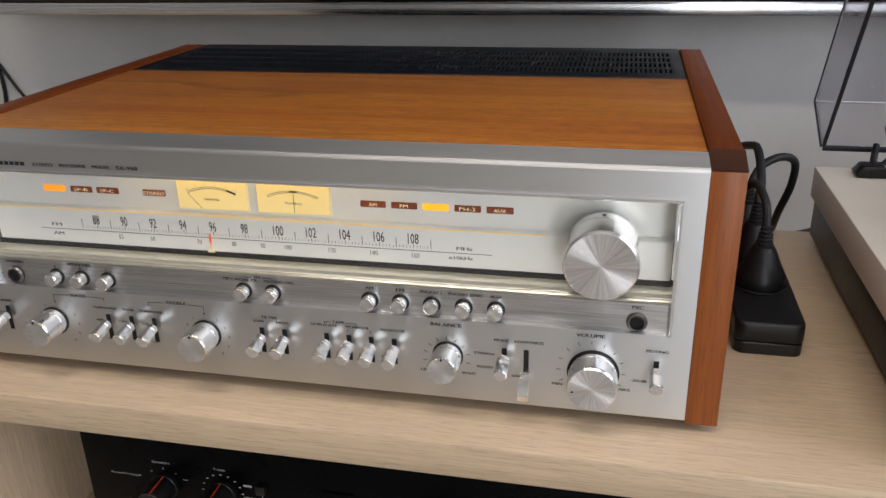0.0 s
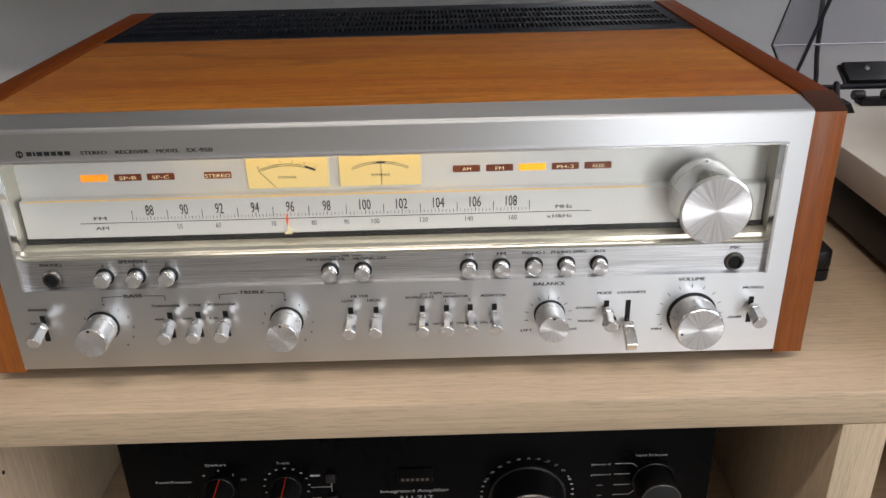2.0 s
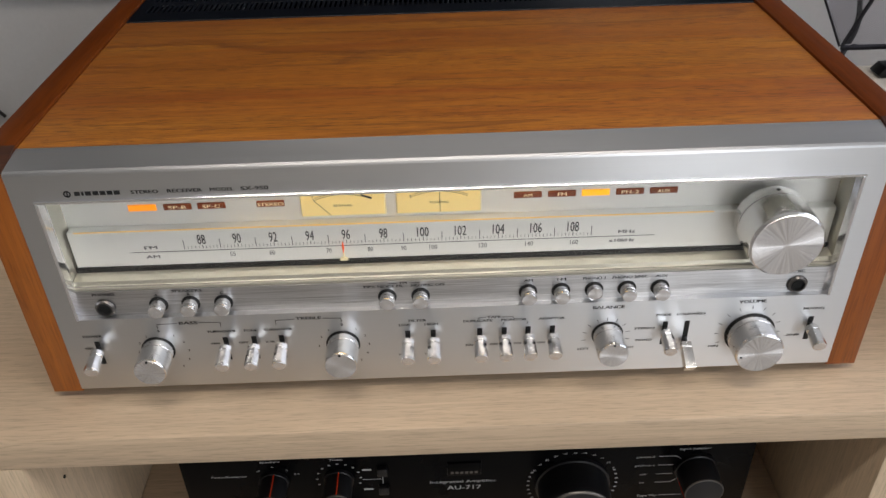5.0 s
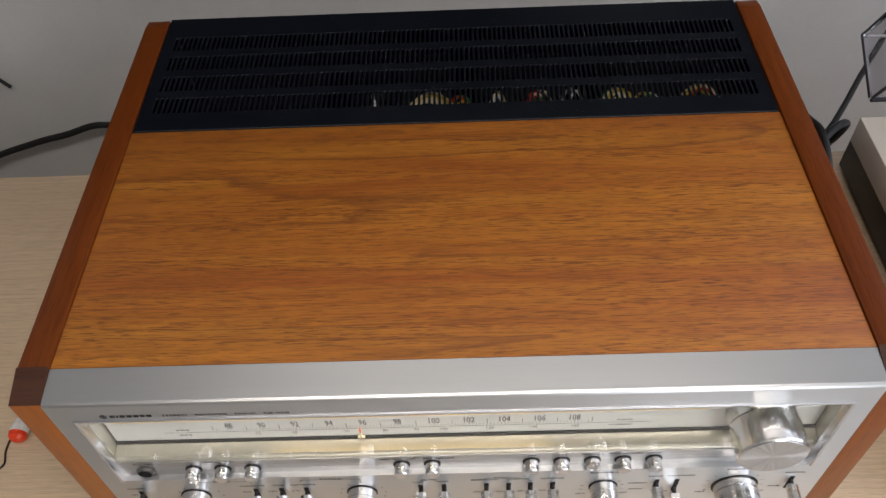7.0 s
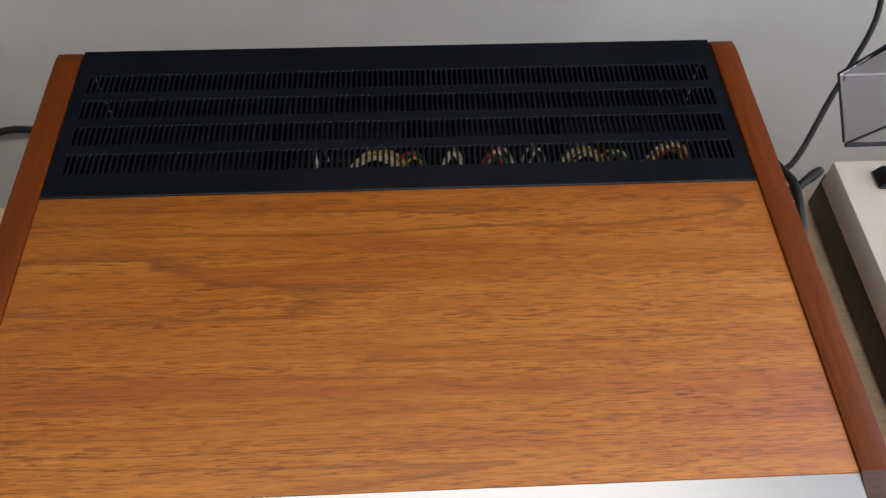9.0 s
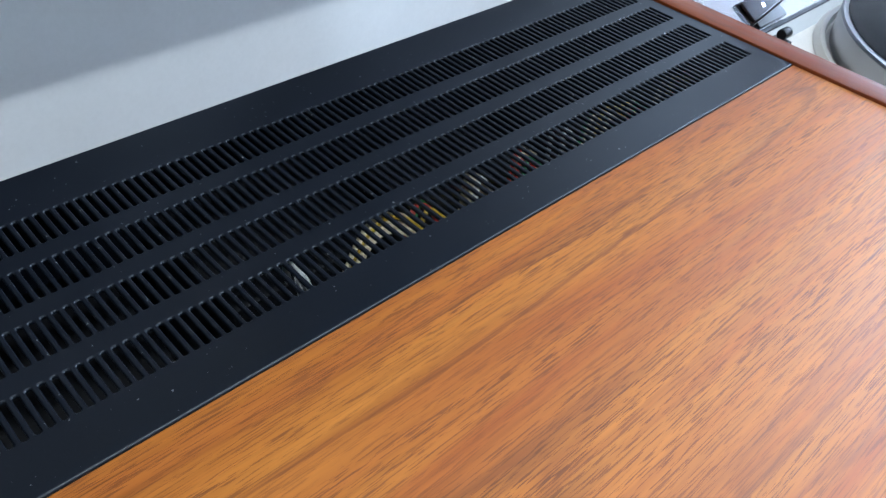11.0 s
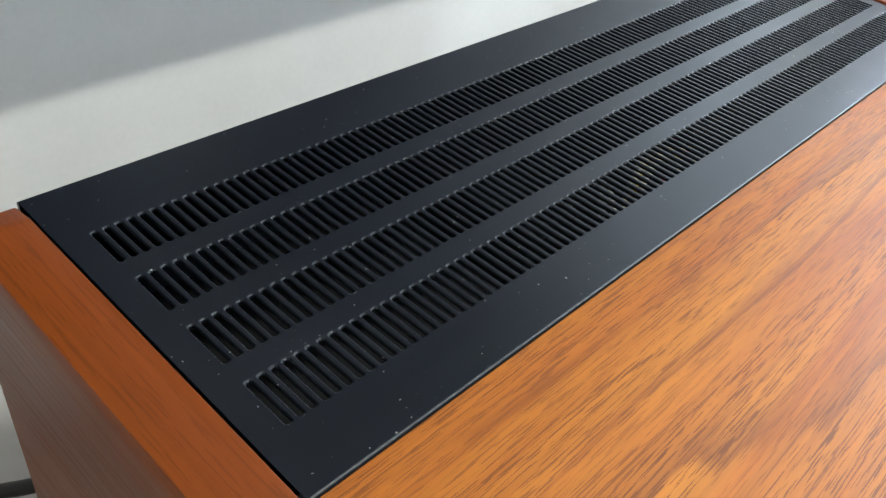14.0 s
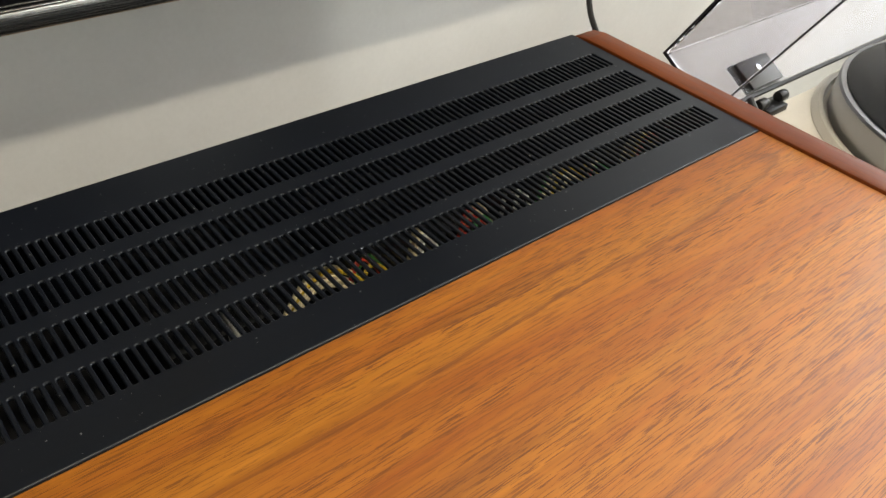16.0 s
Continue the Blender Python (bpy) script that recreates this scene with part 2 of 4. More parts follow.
SOCKET_GREY = base_mat("dull_grey_metal", (0.16, 0.15, 0.14), 0.35, 0.8)
# Emission stands in for warm lamp light on the dial plate's top edge.
EDGE_GLOW = glowing("lit_plate_edge", (0.90, 0.62, 0.25), 0.10)
BLACK_PLASTIC = speckled("black_plastic", (0.007, 0.007, 0.008), 0.38, 0.0, 800, 0.15, 0.06, 0.15, Specular_IOR_Level=0.4)
BLACK_HOLE = base_mat("black_recess", (0.004, 0.004, 0.004), 0.7)
INK = base_mat("black_print", (0.012, 0.012, 0.014), 0.55)
GREY_INK = base_mat("grey_print", (0.13, 0.13, 0.13), 0.55)
GLASS = clear("dial_glass", (1.0, 1.0, 0.99), 0.0, 1.3)
METER_FACE = glowing("lit_meter_face", (0.80, 0.63, 0.27), 0.26)
AMBER_LIT = glowing("lit_orange_lamp", (1.0, 0.30, 0.01), 0.85)
YELLOW_LIT = glowing("lit_yellow_lamp", (1.0, 0.46, 0.01), 0.85)
AMBER_OFF = glowing("dim_amber_lamp", (0.16, 0.028, 0.002), 0.22)
CREAM_PRINT = glowing("cream_print", (0.95, 0.78, 0.48), 0.4)
RED_PLASTIC = base_mat("red_plastic", (0.75, 0.05, 0.01), 0.35)
RED_NEEDLE = glowing("red_pointer", (0.75, 0.10, 0.02), 0.35)
CREAM_PLASTIC = speckled("cream_plastic", (0.78, 0.68, 0.42), 0.4)
WHITE_PLASTIC = speckled("white_plastic", (0.78, 0.77, 0.74), 0.35, 0.0, 500, 0.02, 0.03, 0.03)
WALL_PAINT = speckled("pale_wall_paint", (0.55, 0.55, 0.545), 0.75, 0.0, 260, 0.02, 0.25, 0.03)
WALL_WARM = speckled("warm_grey_wall_paint", (0.44, 0.425, 0.405), 0.75, 0.0, 260, 0.02, 0.25, 0.05)
CEILING_PAINT = speckled("white_ceiling_paint", (0.80, 0.80, 0.79), 0.8, 0.0, 200, 0.02, 0.2, 0.02)
FLOOR_WOOD = wood("floor_laminate", (0.42, 0.385, 0.34), (0.50, 0.465, 0.415), (0.56, 0.525, 0.475), 8, 0.4, 0.2, "y", 0.4)
SILVER = brushed("silver_bezel", (0.62, 0.63, 0.65), 0.25, 0.5, 0.05)
SCREEN = base_mat("dark_screen", (0.004, 0.004, 0.005), 0.12)
STONE_CREAM = speckled("cream_mineral_paint", (0.66, 0.62, 0.55), 0.6, 0.0, 1100, 0.08, 0.3, 0.04)
RUBBER = speckled("black_rubber", (0.011, 0.011, 0.012), 0.5, 0.0, 600, 0.2, 0.1, 0.1, Specular_IOR_Level=0.3)
VINYL = speckled("black_record", (0.003, 0.003, 0.0035), 0.20, 0.0, 900, 0.1, 0.0, 0.15, Specular_IOR_Level=0.10)
PLATTER = turned("satin_platter_aluminium", (0.36, 0.36, 0.37), 0.36, 0.5, "Z")
ACRYLIC = clear("smoked_acrylic", (0.80, 0.79, 0.82), 0.0, 1.22)
# Pale colour stands for the bright highlight along the smoked cover's fold.
ACRYLIC_FOLD = base_mat("acrylic_fold_highlight", (0.62, 0.62, 0.66), 0.2, 0.0)
ACRYLIC_EDGE = base_mat("dark_acrylic_edge", (0.02, 0.02, 0.026), 0.5, 0.0, Specular_IOR_Level=0.2)
AMP_BLACK = speckled("satin_black_panel", (0.0022, 0.0022, 0.0026), 0.28, 0.0, 900, 0.1, 0.04, 0.1, Specular_IOR_Level=0.07)
WHITE_INK = base_mat("white_print", (0.5, 0.5, 0.5), 0.5)
WIRES = [base_mat("wire_" + n, c, 0.4) for n, c in (("cream", (0.72, 0.62, 0.42)), ("white", (0.7, 0.7, 0.68)), ("yellow", (0.6, 0.42, 0.03)),
                                                    ("red", (0.45, 0.03, 0.02)), ("green", (0.03, 0.2, 0.06)), ("grey", (0.35, 0.35, 0.36)))]


# ---- mesh helpers ----
def bm_box(x0, x1, y0, y1, z0, z1, bevel=0.0, seg=2, bm=None):
    own = bmesh.new()
    r = bmesh.ops.create_cube(own, size=1.0)
    for v in r["verts"]:
        v.co = Vector((x0 + (v.co.x + 0.5) * (x1 - x0), y0 + (v.co.y + 0.5) * (y1 - y0), z0 + (v.co.z + 0.5) * (z1 - z0)))
    if bevel:
        bmesh.ops.bevel(own, geom=own.edges[:], offset=bevel, segments=seg, affect="EDGES", profile=0.5)
    return own if bm is None else join(bm, own)


def join(bm, other):
    me = bpy.data.meshes.new("tmp")
    other.to_mesh(me)
    other.free()
    bm.from_mesh(me)
    bpy.data.meshes.remove(me)
    return bm


def bm_prism(profile, a0, a1, axis="x", bevel=0.0, seg=2, bm=None):
    """Extrude a closed profile along an axis; the profile is (y, z), (x, z) or (x, y)."""
    own = bmesh.new()

    def at(p, a):
        return {"x": (a, p[0], p[1]), "y": (p[0], a, p[1]), "z": (p[0], p[1], a)}[axis]
    lo = [own.verts.new(at(p, a0)) for p in profile]
    hi = [own.verts.new(at(p, a1)) for p in profile]
    own.faces.new(lo)
    own.faces.new(hi)
    for i in range(len(lo)):
        j = (i + 1) % len(lo)
        own.faces.new((lo[i], lo[j], hi[j], hi[i]))
    bmesh.ops.recalc_face_normals(own, faces=own.faces[:])
    if bevel:
        bmesh.ops.bevel(own, geom=own.edges[:], offset=bevel, segments=seg, affect="EDGES", profile=0.5)
    return own if bm is None else join(bm, own)


def bm_lathe(profile, axis="y", centre=(0, 0, 0), n=48, bm=None):
    """Turn a profile of (radius, along) about an axis through centre."""
    own = bmesh.new()
    rings = []
    for r, a in profile:
        ring = []
        for i in range(n if r > 1e-7 else 1):
            t = 2 * math.pi * i / n
            u, v = r * math.cos(t), r * math.sin(t)
            p = {"y": (u, a, v), "z": (u, v, a), "x": (a, u, v)}[axis]
            ring.append(own.verts.new(Vector(p) + Vector(centre)))
        rings.append(ring)
    for p, q in zip(rings, rings[1:]):
        for i in range(n):
            j = (i + 1) % n
            if len(p) == 1 and len(q) == 1:
                continue
            if len(p) == 1:
                own.faces.new((p[0], q[i], q[j]))
            elif len(q) == 1:
                own.faces.new((p[i], p[j], q[0]))
            else:
                own.faces.new((p[i], p[j], q[j], q[i]))
    bmesh.ops.recalc_face_normals(own, faces=own.faces[:])
    return own if bm is None else join(bm, own)


def spline(points, steps=8):
    pts = [Vector(p) for p in points]
    pts = [2 * pts[0] - pts[1]] + pts + [2 * pts[-1] - pts[-2]]
    out = []
    for i in range(1, len(pts) - 2):
        a, b, c, d = pts[i - 1:i + 3]
        for k in range(steps):
            t = k / steps
            out.append(0.5 * (2 * b + (c - a) * t + (2 * a - 5 * b + 4 * c - d) * t * t + (3 * b - a - 3 * c + d) * t ** 3))
    out.append(pts[-2])
    return out


def bm_tube(points, r, n=10, steps=8, bm=None, smooth_path=True):
    """A round cord along a smooth path."""
    own = bmesh.new()
    path = spline(points, steps) if smooth_path else [Vector(p) for p in points]
    up = Vector((0.3, 0.2, 0.93))
    rings = []
    for i, p in enumerate(path):
        d = (path[min(i + 1, len(path) - 1)] - path[max(i - 1, 0)]).normalized()
        side = d.cross(up)
        side = side.normalized() if side.length > 1e-4 else d.orthogonal().normalized()
        up = side.cross(d).normalized()
        rings.append([own.verts.new(p + r * (math.cos(2 * math.pi * k / n) * side + math.sin(2 * math.pi * k / n) * up)) for k in range(n)])
    for a, b in zip(rings, rings[1:]):
        for k in range(n):
            own.faces.new((a[k], a[(k + 1) % n], b[(k + 1) % n], b[k]))
    own.faces.new(rings[0])
    own.faces.new(rings[-1])
    bmesh.ops.recalc_face_normals(own, faces=own.faces[:])
    return own if bm is None else join(bm, own)


PLACE = {}
LIFT = [0.0, 0.0, 0.0]


def thing(name, at, label, category, group="", kind=""):
    ob = new(name)
    ob.location = at
    ob.empty_display_size = 0.05
    PLACE[ob.name] = Vector(at)
    return tagged(ob, label, category, group, kind)


def part(name, bm, material, parent=None, label="", smooth=True, at=None, sharp=32):
    """One mesh object, its vertices given in the world, under a thing or part."""
    lift = Vector(LIFT)
    base = Vector(at) + lift if at is not None else (PLACE[parent.name] if parent else Vector((0, 0, 0)))
    bmesh.ops.translate(bm, verts=bm.verts[:], vec=lift - base)
    uv = bm.loops.layers.uv.new("UVMap") if not bm.loops.layers.uv else bm.loops.layers.uv[0]
    for f in bm.faces:
        f.smooth = smooth
        for l in f.loops:
            l[uv].uv = (l.vert.co.x, l.vert.co.z + 0.37 * l.vert.co.y)
    for e in bm.edges:
        if len(e.link_faces) == 2 and e.calc_face_angle(0) > radians(sharp):
            e.smooth = False
    me = bpy.data.meshes.new(name)
    bm.to_mesh(me)
    bm.free()
    me.materials.append(material)
    ob = new(name, me)
    if parent:
        ob.parent = parent
        ob.location = base - PLACE[parent.name]
    else:
        ob.location = base
    PLACE[ob.name] = base
    if label:
        ob["label"] = label
    return ob


def single(name, bm, material, label, category, at=(0, 0, 0), group="", kind="", **kw):
    return tagged(part(name, bm, material, None, at=at, **kw), label, category, group, kind)


def bm_letters(text, x, z, h, y, w=None, align="C", lean=0.0, bm=None, bold=0.0):
    """Words standing on a plane of constant y, facing the front: centre x, middle z, capital height h, width w."""
    cu = bpy.data.curves.new("letters", "FONT")
    cu.body, cu.size, cu.resolution_u, cu.align_x = text, 1.0, 2, "LEFT"
    ob = bpy.data.objects.new("letters", cu)
    scene.collection.objects.link(ob)
    bpy.context.view_layer.update()
    me = bpy.data.meshes.new_from_object(ob)
    bpy.data.objects.remove(ob)
    bpy.data.curves.remove(cu)
    own = bmesh.new()
    own.from_mesh(me)
    bpy.data.meshes.remove(me)
    xs = [v.co.x for v in own.verts]
    x0, x1 = min(xs), max(xs)
    sz = h / 0.69
    sx = (w / (x1 - x0)) if w else sz
    off = {"C": -(x0 + x1) / 2, "L": -x0, "R": -x1}[align]
    for v in own.verts:
        v.co = Vector((x + (v.co.x + off + lean * v.co.y) * sx, y, z + (v.co.y - 0.345) * sz))
    bmesh.ops.recalc_face_normals(own, faces=own.faces[:])
    if own.faces and own.faces[0].normal.y > 0:
        bmesh.ops.reverse_faces(own, faces=own.faces[:])
    if bold:
        me = bpy.data.meshes.new("tmp")
        own.to_mesh(me)
        for i, k in enumerate((-1, 1)):
            n0 = len(own.verts)
            own.from_mesh(me)
            own.verts.ensure_lookup_table()
            for v in own.verts[n0:]:
                v.co.x += k * bold * sx
                v.co.y -= 0.000012 * (i + 1)
        bpy.data.meshes.remove(me)
    return own if bm is None else join(bm, own)


def bm_line(x0, z0, x1, z1, y, w, bm=None):
    """A printed line, a thin raised bar on a plane of constant y."""
    d = Vector((x1 - x0, 0, z1 - z0))
    s = Vector((-d.z, 0, d.x)).normalized() * (w / 2)
    a, b = Vector((x0, y, z0)), Vector((x1, y, z1))
    own = bmesh.new()
    vs = [own.verts.new(p) for p in (a - s, b - s, b + s, a + s)]
    own.faces.new(vs)
    bmesh.ops.recalc_face_normals(own, faces=own.faces[:])
    if own.faces[:][0].normal.y > 0:
        bmesh.ops.reverse_faces(own, faces=own.faces[:])
    return own if bm is None else join(bm, own)


# ---- room ----
X0, X1, Y0, Z1 = -2.2, WIN_X, -3.2, 2.4
tagged(part("floor", bm_box(X0, X1, Y0, WALL_Y, -0.1, 0.0), FLOOR_WOOD), "pale grey-brown laminate floor", "floor", kind="structure")
tagged(part("ceiling", bm_box(X0, X1, Y0, WALL_Y, Z1, Z1 + 0.1), CEILING_PAINT), "white painted ceiling", "ceiling", kind="structure")
tagged(part("wall_north", bm_box(X0, X1, WALL_Y, WALL_Y + 0.12, 0.0, Z1), WALL_PAINT), "pale grey painted wall behind the sideboard", "wall", kind="structure")
tagged(part("wall_west", bm_box(X0 - 0.12, X0, Y0, WALL_Y, 0.0, Z1), WALL_WARM), "warm grey painted wall", "wall", kind="structure")
_w = bm_box(X1, X1 + 0.12, Y0, WIN_Y0, 0, Z1)
bm_box(X1, X1 + 0.12, WIN_Y1, WALL_Y, 0, Z1, bm=_w)
bm_box(X1, X1 + 0.12, WIN_Y0, WIN_Y1, 0, WIN_Z0, bm=_w)
bm_box(X1, X1 + 0.12, WIN_Y0, WIN_Y1, WIN_Z1, Z1, bm=_w)
tagged(part("wall_east", _w, WALL_PAINT), "pale painted wall with a window opening", "wall", kind="structure")
_w = bm_box(X0, 0.75, Y0 - 0.12, Y0, 0, Z1)
bm_box(1.55, X1, Y0 - 0.12, Y0, 0, Z1, bm=_w)
bm_box(0.75, 1.55, Y0 - 0.12, Y0, 2.25, Z1, bm=_w)
tagged(part("wall_south", _w, WALL_WARM), "warm grey painted wall with a patio door opening", "wall", kind="structure")
_lamp = thing("ceiling_lamp", (0.10, -0.70, 2.4), "long white ceiling batten lamp parallel to the wall", "lamp")
part("housing", bm_box(-0.63, 0.83, -0.765, -0.635, 2.362, 2.4, 0.004), WHITE_PLASTIC, _lamp)
for _x0, _x1 in ((-0.63, -0.61), (0.81, 0.83)):
    part("end_cap", bm_box(_x0, _x1, -0.76, -0.64, 2.340, 2.361, 0.003), WHITE_PLASTIC, _lamp)


# ---- sideboard ----
YF, YB = -0.036, 0.366


def sideboard():
    t = thing("sideboard", (0, 0.16, 0), "pale oak sideboard with open compartments, carrying the stereo receiver", "sideboard")
    part("top_board", bm_box(-1.05, 1.05, YF, YB, S - 0.025, S, 0.0022), OAK, t)
    for x0 in (-1.05, -0.310, 0.280, 1.02):
        part("upright", bm_box(x0, x0 + 0.030, YF + 0.0005, YB - 0.004, 0.0, S - 0.0252, 0.0008), OAK_Z, t)
    for x0, x1 in ((-1.0195, -0.3105), (-0.2795, 0.2795), (0.3105, 1.0195)):
        for z in (0.365, 0.05):
            part("shelf", bm_box(x0, x1, YF + 0.001, YB - 0.012, z, z + 0.030, 0.0008), OAK, t)
        part("back_panel", bm_box(x0, x1, YB - 0.010, YB - 0.005, 0.081, S - 0.026), OAK, t)
    holes = [(-0.2788, y, z) for y in (0.0, 0.3) for z in (0.43, 0.462, 0.494, 0.526, 0.55)]
    for x, y, z in holes:
        part("pin_hole", bm_lathe([(0.0, 0.0), (0.0013, 0.0), (0.0015, 0.0006), (0.0011, 0.0009), (0.0, 0.0004)], "x", (x - 0.0006, y, z), 10), BLACK_HOLE, t)
    return t


sideboard()


# ---- stereo receiver ----
def knob(parent, name, x, z, y0, y1, r, label, index=True, facets=26, ring=True):
    """A faceted knob from y0 (panel) to y1 (front): black base ring, collar, groove, body and spun cap."""
    L = y0 - y1
    bm = bm_lathe([(0.0, y0 - 0.0004), (r * 0.97, y0 - 0.0004), (r * 0.985, y0 - 0.0010), (r * 0.985, y0 - 0.27 * L), (r * 0.965, y0 - 0.285 * L), (r * 0.94, y0 - 0.29 * L), (r * 0.94, y0 - 0.315 * L),
                   (r * 0.985, y0 - 0.32 * L), (r, y0 - 0.335 * L), (r, y1 + 0.0016), (r * 0.975, y1 + 0.0006), (r * 0.94, y1), (0.0, y1)], "y", (x, 0, z), facets)
    k = part(name, bm, KNOB_SIDE, parent, label, at=(x, y0, z), sharp=8)
    if ring:
        part("base_ring", bm_lathe([(r * 0.9, y0), (r * 1.05, y0), (r * 1.06, y0 - 0.0004), (r * 1.05, y0 - 0.0009), (r * 0.9, y0 - 0.0009)], "y", (x, 0, z), 48), BLACK_PLASTIC, k, "thin black ring at the knob's foot", at=(x, y0, z))
    part("cap", bm_lathe([(r * 0.945, y1 + 0.0002), (r * 0.93, y1 - 0.0002), (r * 0.5, y1 - 0.00012), (0.0, y1 - 0.0001)], "y", (x, 0, z), 64), KNOB_CAP, k, "spun aluminium cap", at=(x, y1, z))
    if index:
        part("index_dot", bm_box(x - 0.0007, x + 0.0007, y1 - 0.0006, y1 + 0.001, z + r * 0.80, z + r * 0.95, 0.0002), INK, k, at=(x, y1, z + r * 0.9))
    return k


def lever(parent, x, zb, zt, sway=0.0, sides=8, wide=1.0):
    """A short faceted lever on a thin black stem, standing in a black slot."""
    part("slot", bm_box(x - 0.0016, x + 0.0016, -0.0003, 0.0002, 0.6295, 0.6480), BLACK_HOLE, parent)
    a, b = Vector((x, 0.001, zb)), Vector((x + sway, -0.0185, zt))
    d = (b - a)
    L = d.length
    m = Matrix.Translation(a) @ Vector((0, -1, 0)).rotation_difference(d.normalized()).to_matrix().to_4x4() @ Matrix.Rotation(math.pi / sides, 4, "Y")
    w = wide
    bm = bm_lathe([(0.0, -0.0042), (0.0034, -0.0042), (0.0040 * w, -0.0047), (0.0040 * w, -0.0078), (0.0036 * w, -0.0081), (0.0036 * w, -0.0085), (0.0040 * w, -0.0088),
                   (0.0044 * w, -L + 0.0010), (0.0043 * w, -L + 0.0003), (0.0040 * w, -L), (0.0, -L)], "y", (0, 0, 0), sides)
    bm.transform(m)
    k = part("lever", bm, KNOB_SIDE, parent, "faceted aluminium lever", at=tuple(a), sharp=8)
    bm = bm_lathe([(0.0, 0.0), (0.0016, 0.0), (0.0016, -0.0044), (0.0, -0.0044)], "y", (0, 0, 0), 10)
    bm.transform(m)
    part("stem", bm, BLACK_PLASTIC, k, "thin black stem", at=tuple(a))
    bm = bm_lathe([(0.0040 * w, -L + 0.0001), (0.0039 * w, -L - 0.0001), (0.0, -L - 0.0001)], "y", (0, 0, 0), sides)
    bm.transform(m)
    part("cap", bm, KNOB_CAP, k, at=tuple(b))


def push_button(parent, x, depth):
    z = 0.6725
    bm = bm_lathe([(0.0, 0.0040), (0.0046, 0.0040), (0.0047, 0.0034), (0.0047, -depth * 0.25), (0.0044, -depth * 0.25 - 0.0003), (0.0044, -depth * 0.25 - 0.0007), (0.0047, -depth * 0.25 - 0.0010),
                   (0.0048, -depth + 0.0009), (0.0046, -depth + 0.0003), (0.0042, -depth), (0.0, -depth)], "y", (x, 0, z), 20)
    k = part("push_button", bm, KNOB_SIDE, parent, "round aluminium push button", at=(x, 0.004, z), sharp=8)
    part("base_ring", bm_lathe([(0.0046, 0.0040), (0.0057, 0.0040), (0.0057, 0.0034), (0.0054, 0.0031), (0.0046, 0.0031)], "y", (x, 0, z), 32), BLACK_PLASTIC, k, "dark ring round the button", at=(x, 0.004, z))
    part("cap", bm_lathe([(0.0042, -depth), (0.0041, -depth - 0.00015), (0.0, -depth - 0.0001)], "y", (x, 0, z), 32), KNOB_CAP, k, at=(x, -depth, z))


def socket(parent, x):
    z = 0.6715
    k = part("jack_socket", bm_lathe([(0.0, 0.0035), (0.0062, 0.0035), (0.0062, 0.0030), (0.0052, 0.0016), (0.0040, 0.0018), (0.0034, 0.0034), (0.0, 0.0034)], "y", (x, 0, z), 28), SOCKET_GREY, parent, "headphone-size jack socket", at=(x, 0.004, z))
    part("opening", bm_lathe([(0.0044, 0.0015), (0.0040, 0.0011), (0.0036, 0.0028), (0.0, 0.0028)], "y", (x, 0, z), 24), BLACK_HOLE, k, at=(x, 0.003, z))


def side_panel(parent, s):
    """One wooden cheek: long body, upright front edge and the dark bevelled end at its top."""
    xa, xb = sorted((s * (HW + 0.0003), s * 0.2630))
    prof = [(0.007, 0.6065), (0.007, 0.7676), (0.0240, 0.7744), (0.364, 0.7753), (0.3745, 0.7734), (0.3770, 0.7650), (0.3770, 0.6065)]
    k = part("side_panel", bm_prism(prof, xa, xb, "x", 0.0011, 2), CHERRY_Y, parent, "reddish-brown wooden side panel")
    # The edge's lighter tone is painted-in front light.
    part("front_edge", bm_prism([(0.0015, 0.6065), (0.0015, 0.7684), (0.0066, 0.7702), (0.0066, 0.6065)], xa, xb, "x", 0.0007, 2), CHERRY_Z, k, "upright front edge, colour lightened for the light from the front")
    part("end_cap", bm_prism([(0.0014, 0.7688), (0.0238, 0.7749), (0.0238, 0.7739), (0.0030, 0.7680)], xa - 0.0001, xb + 0.0001, "x"), END_GRAIN, k, "dark end-grain bevel")


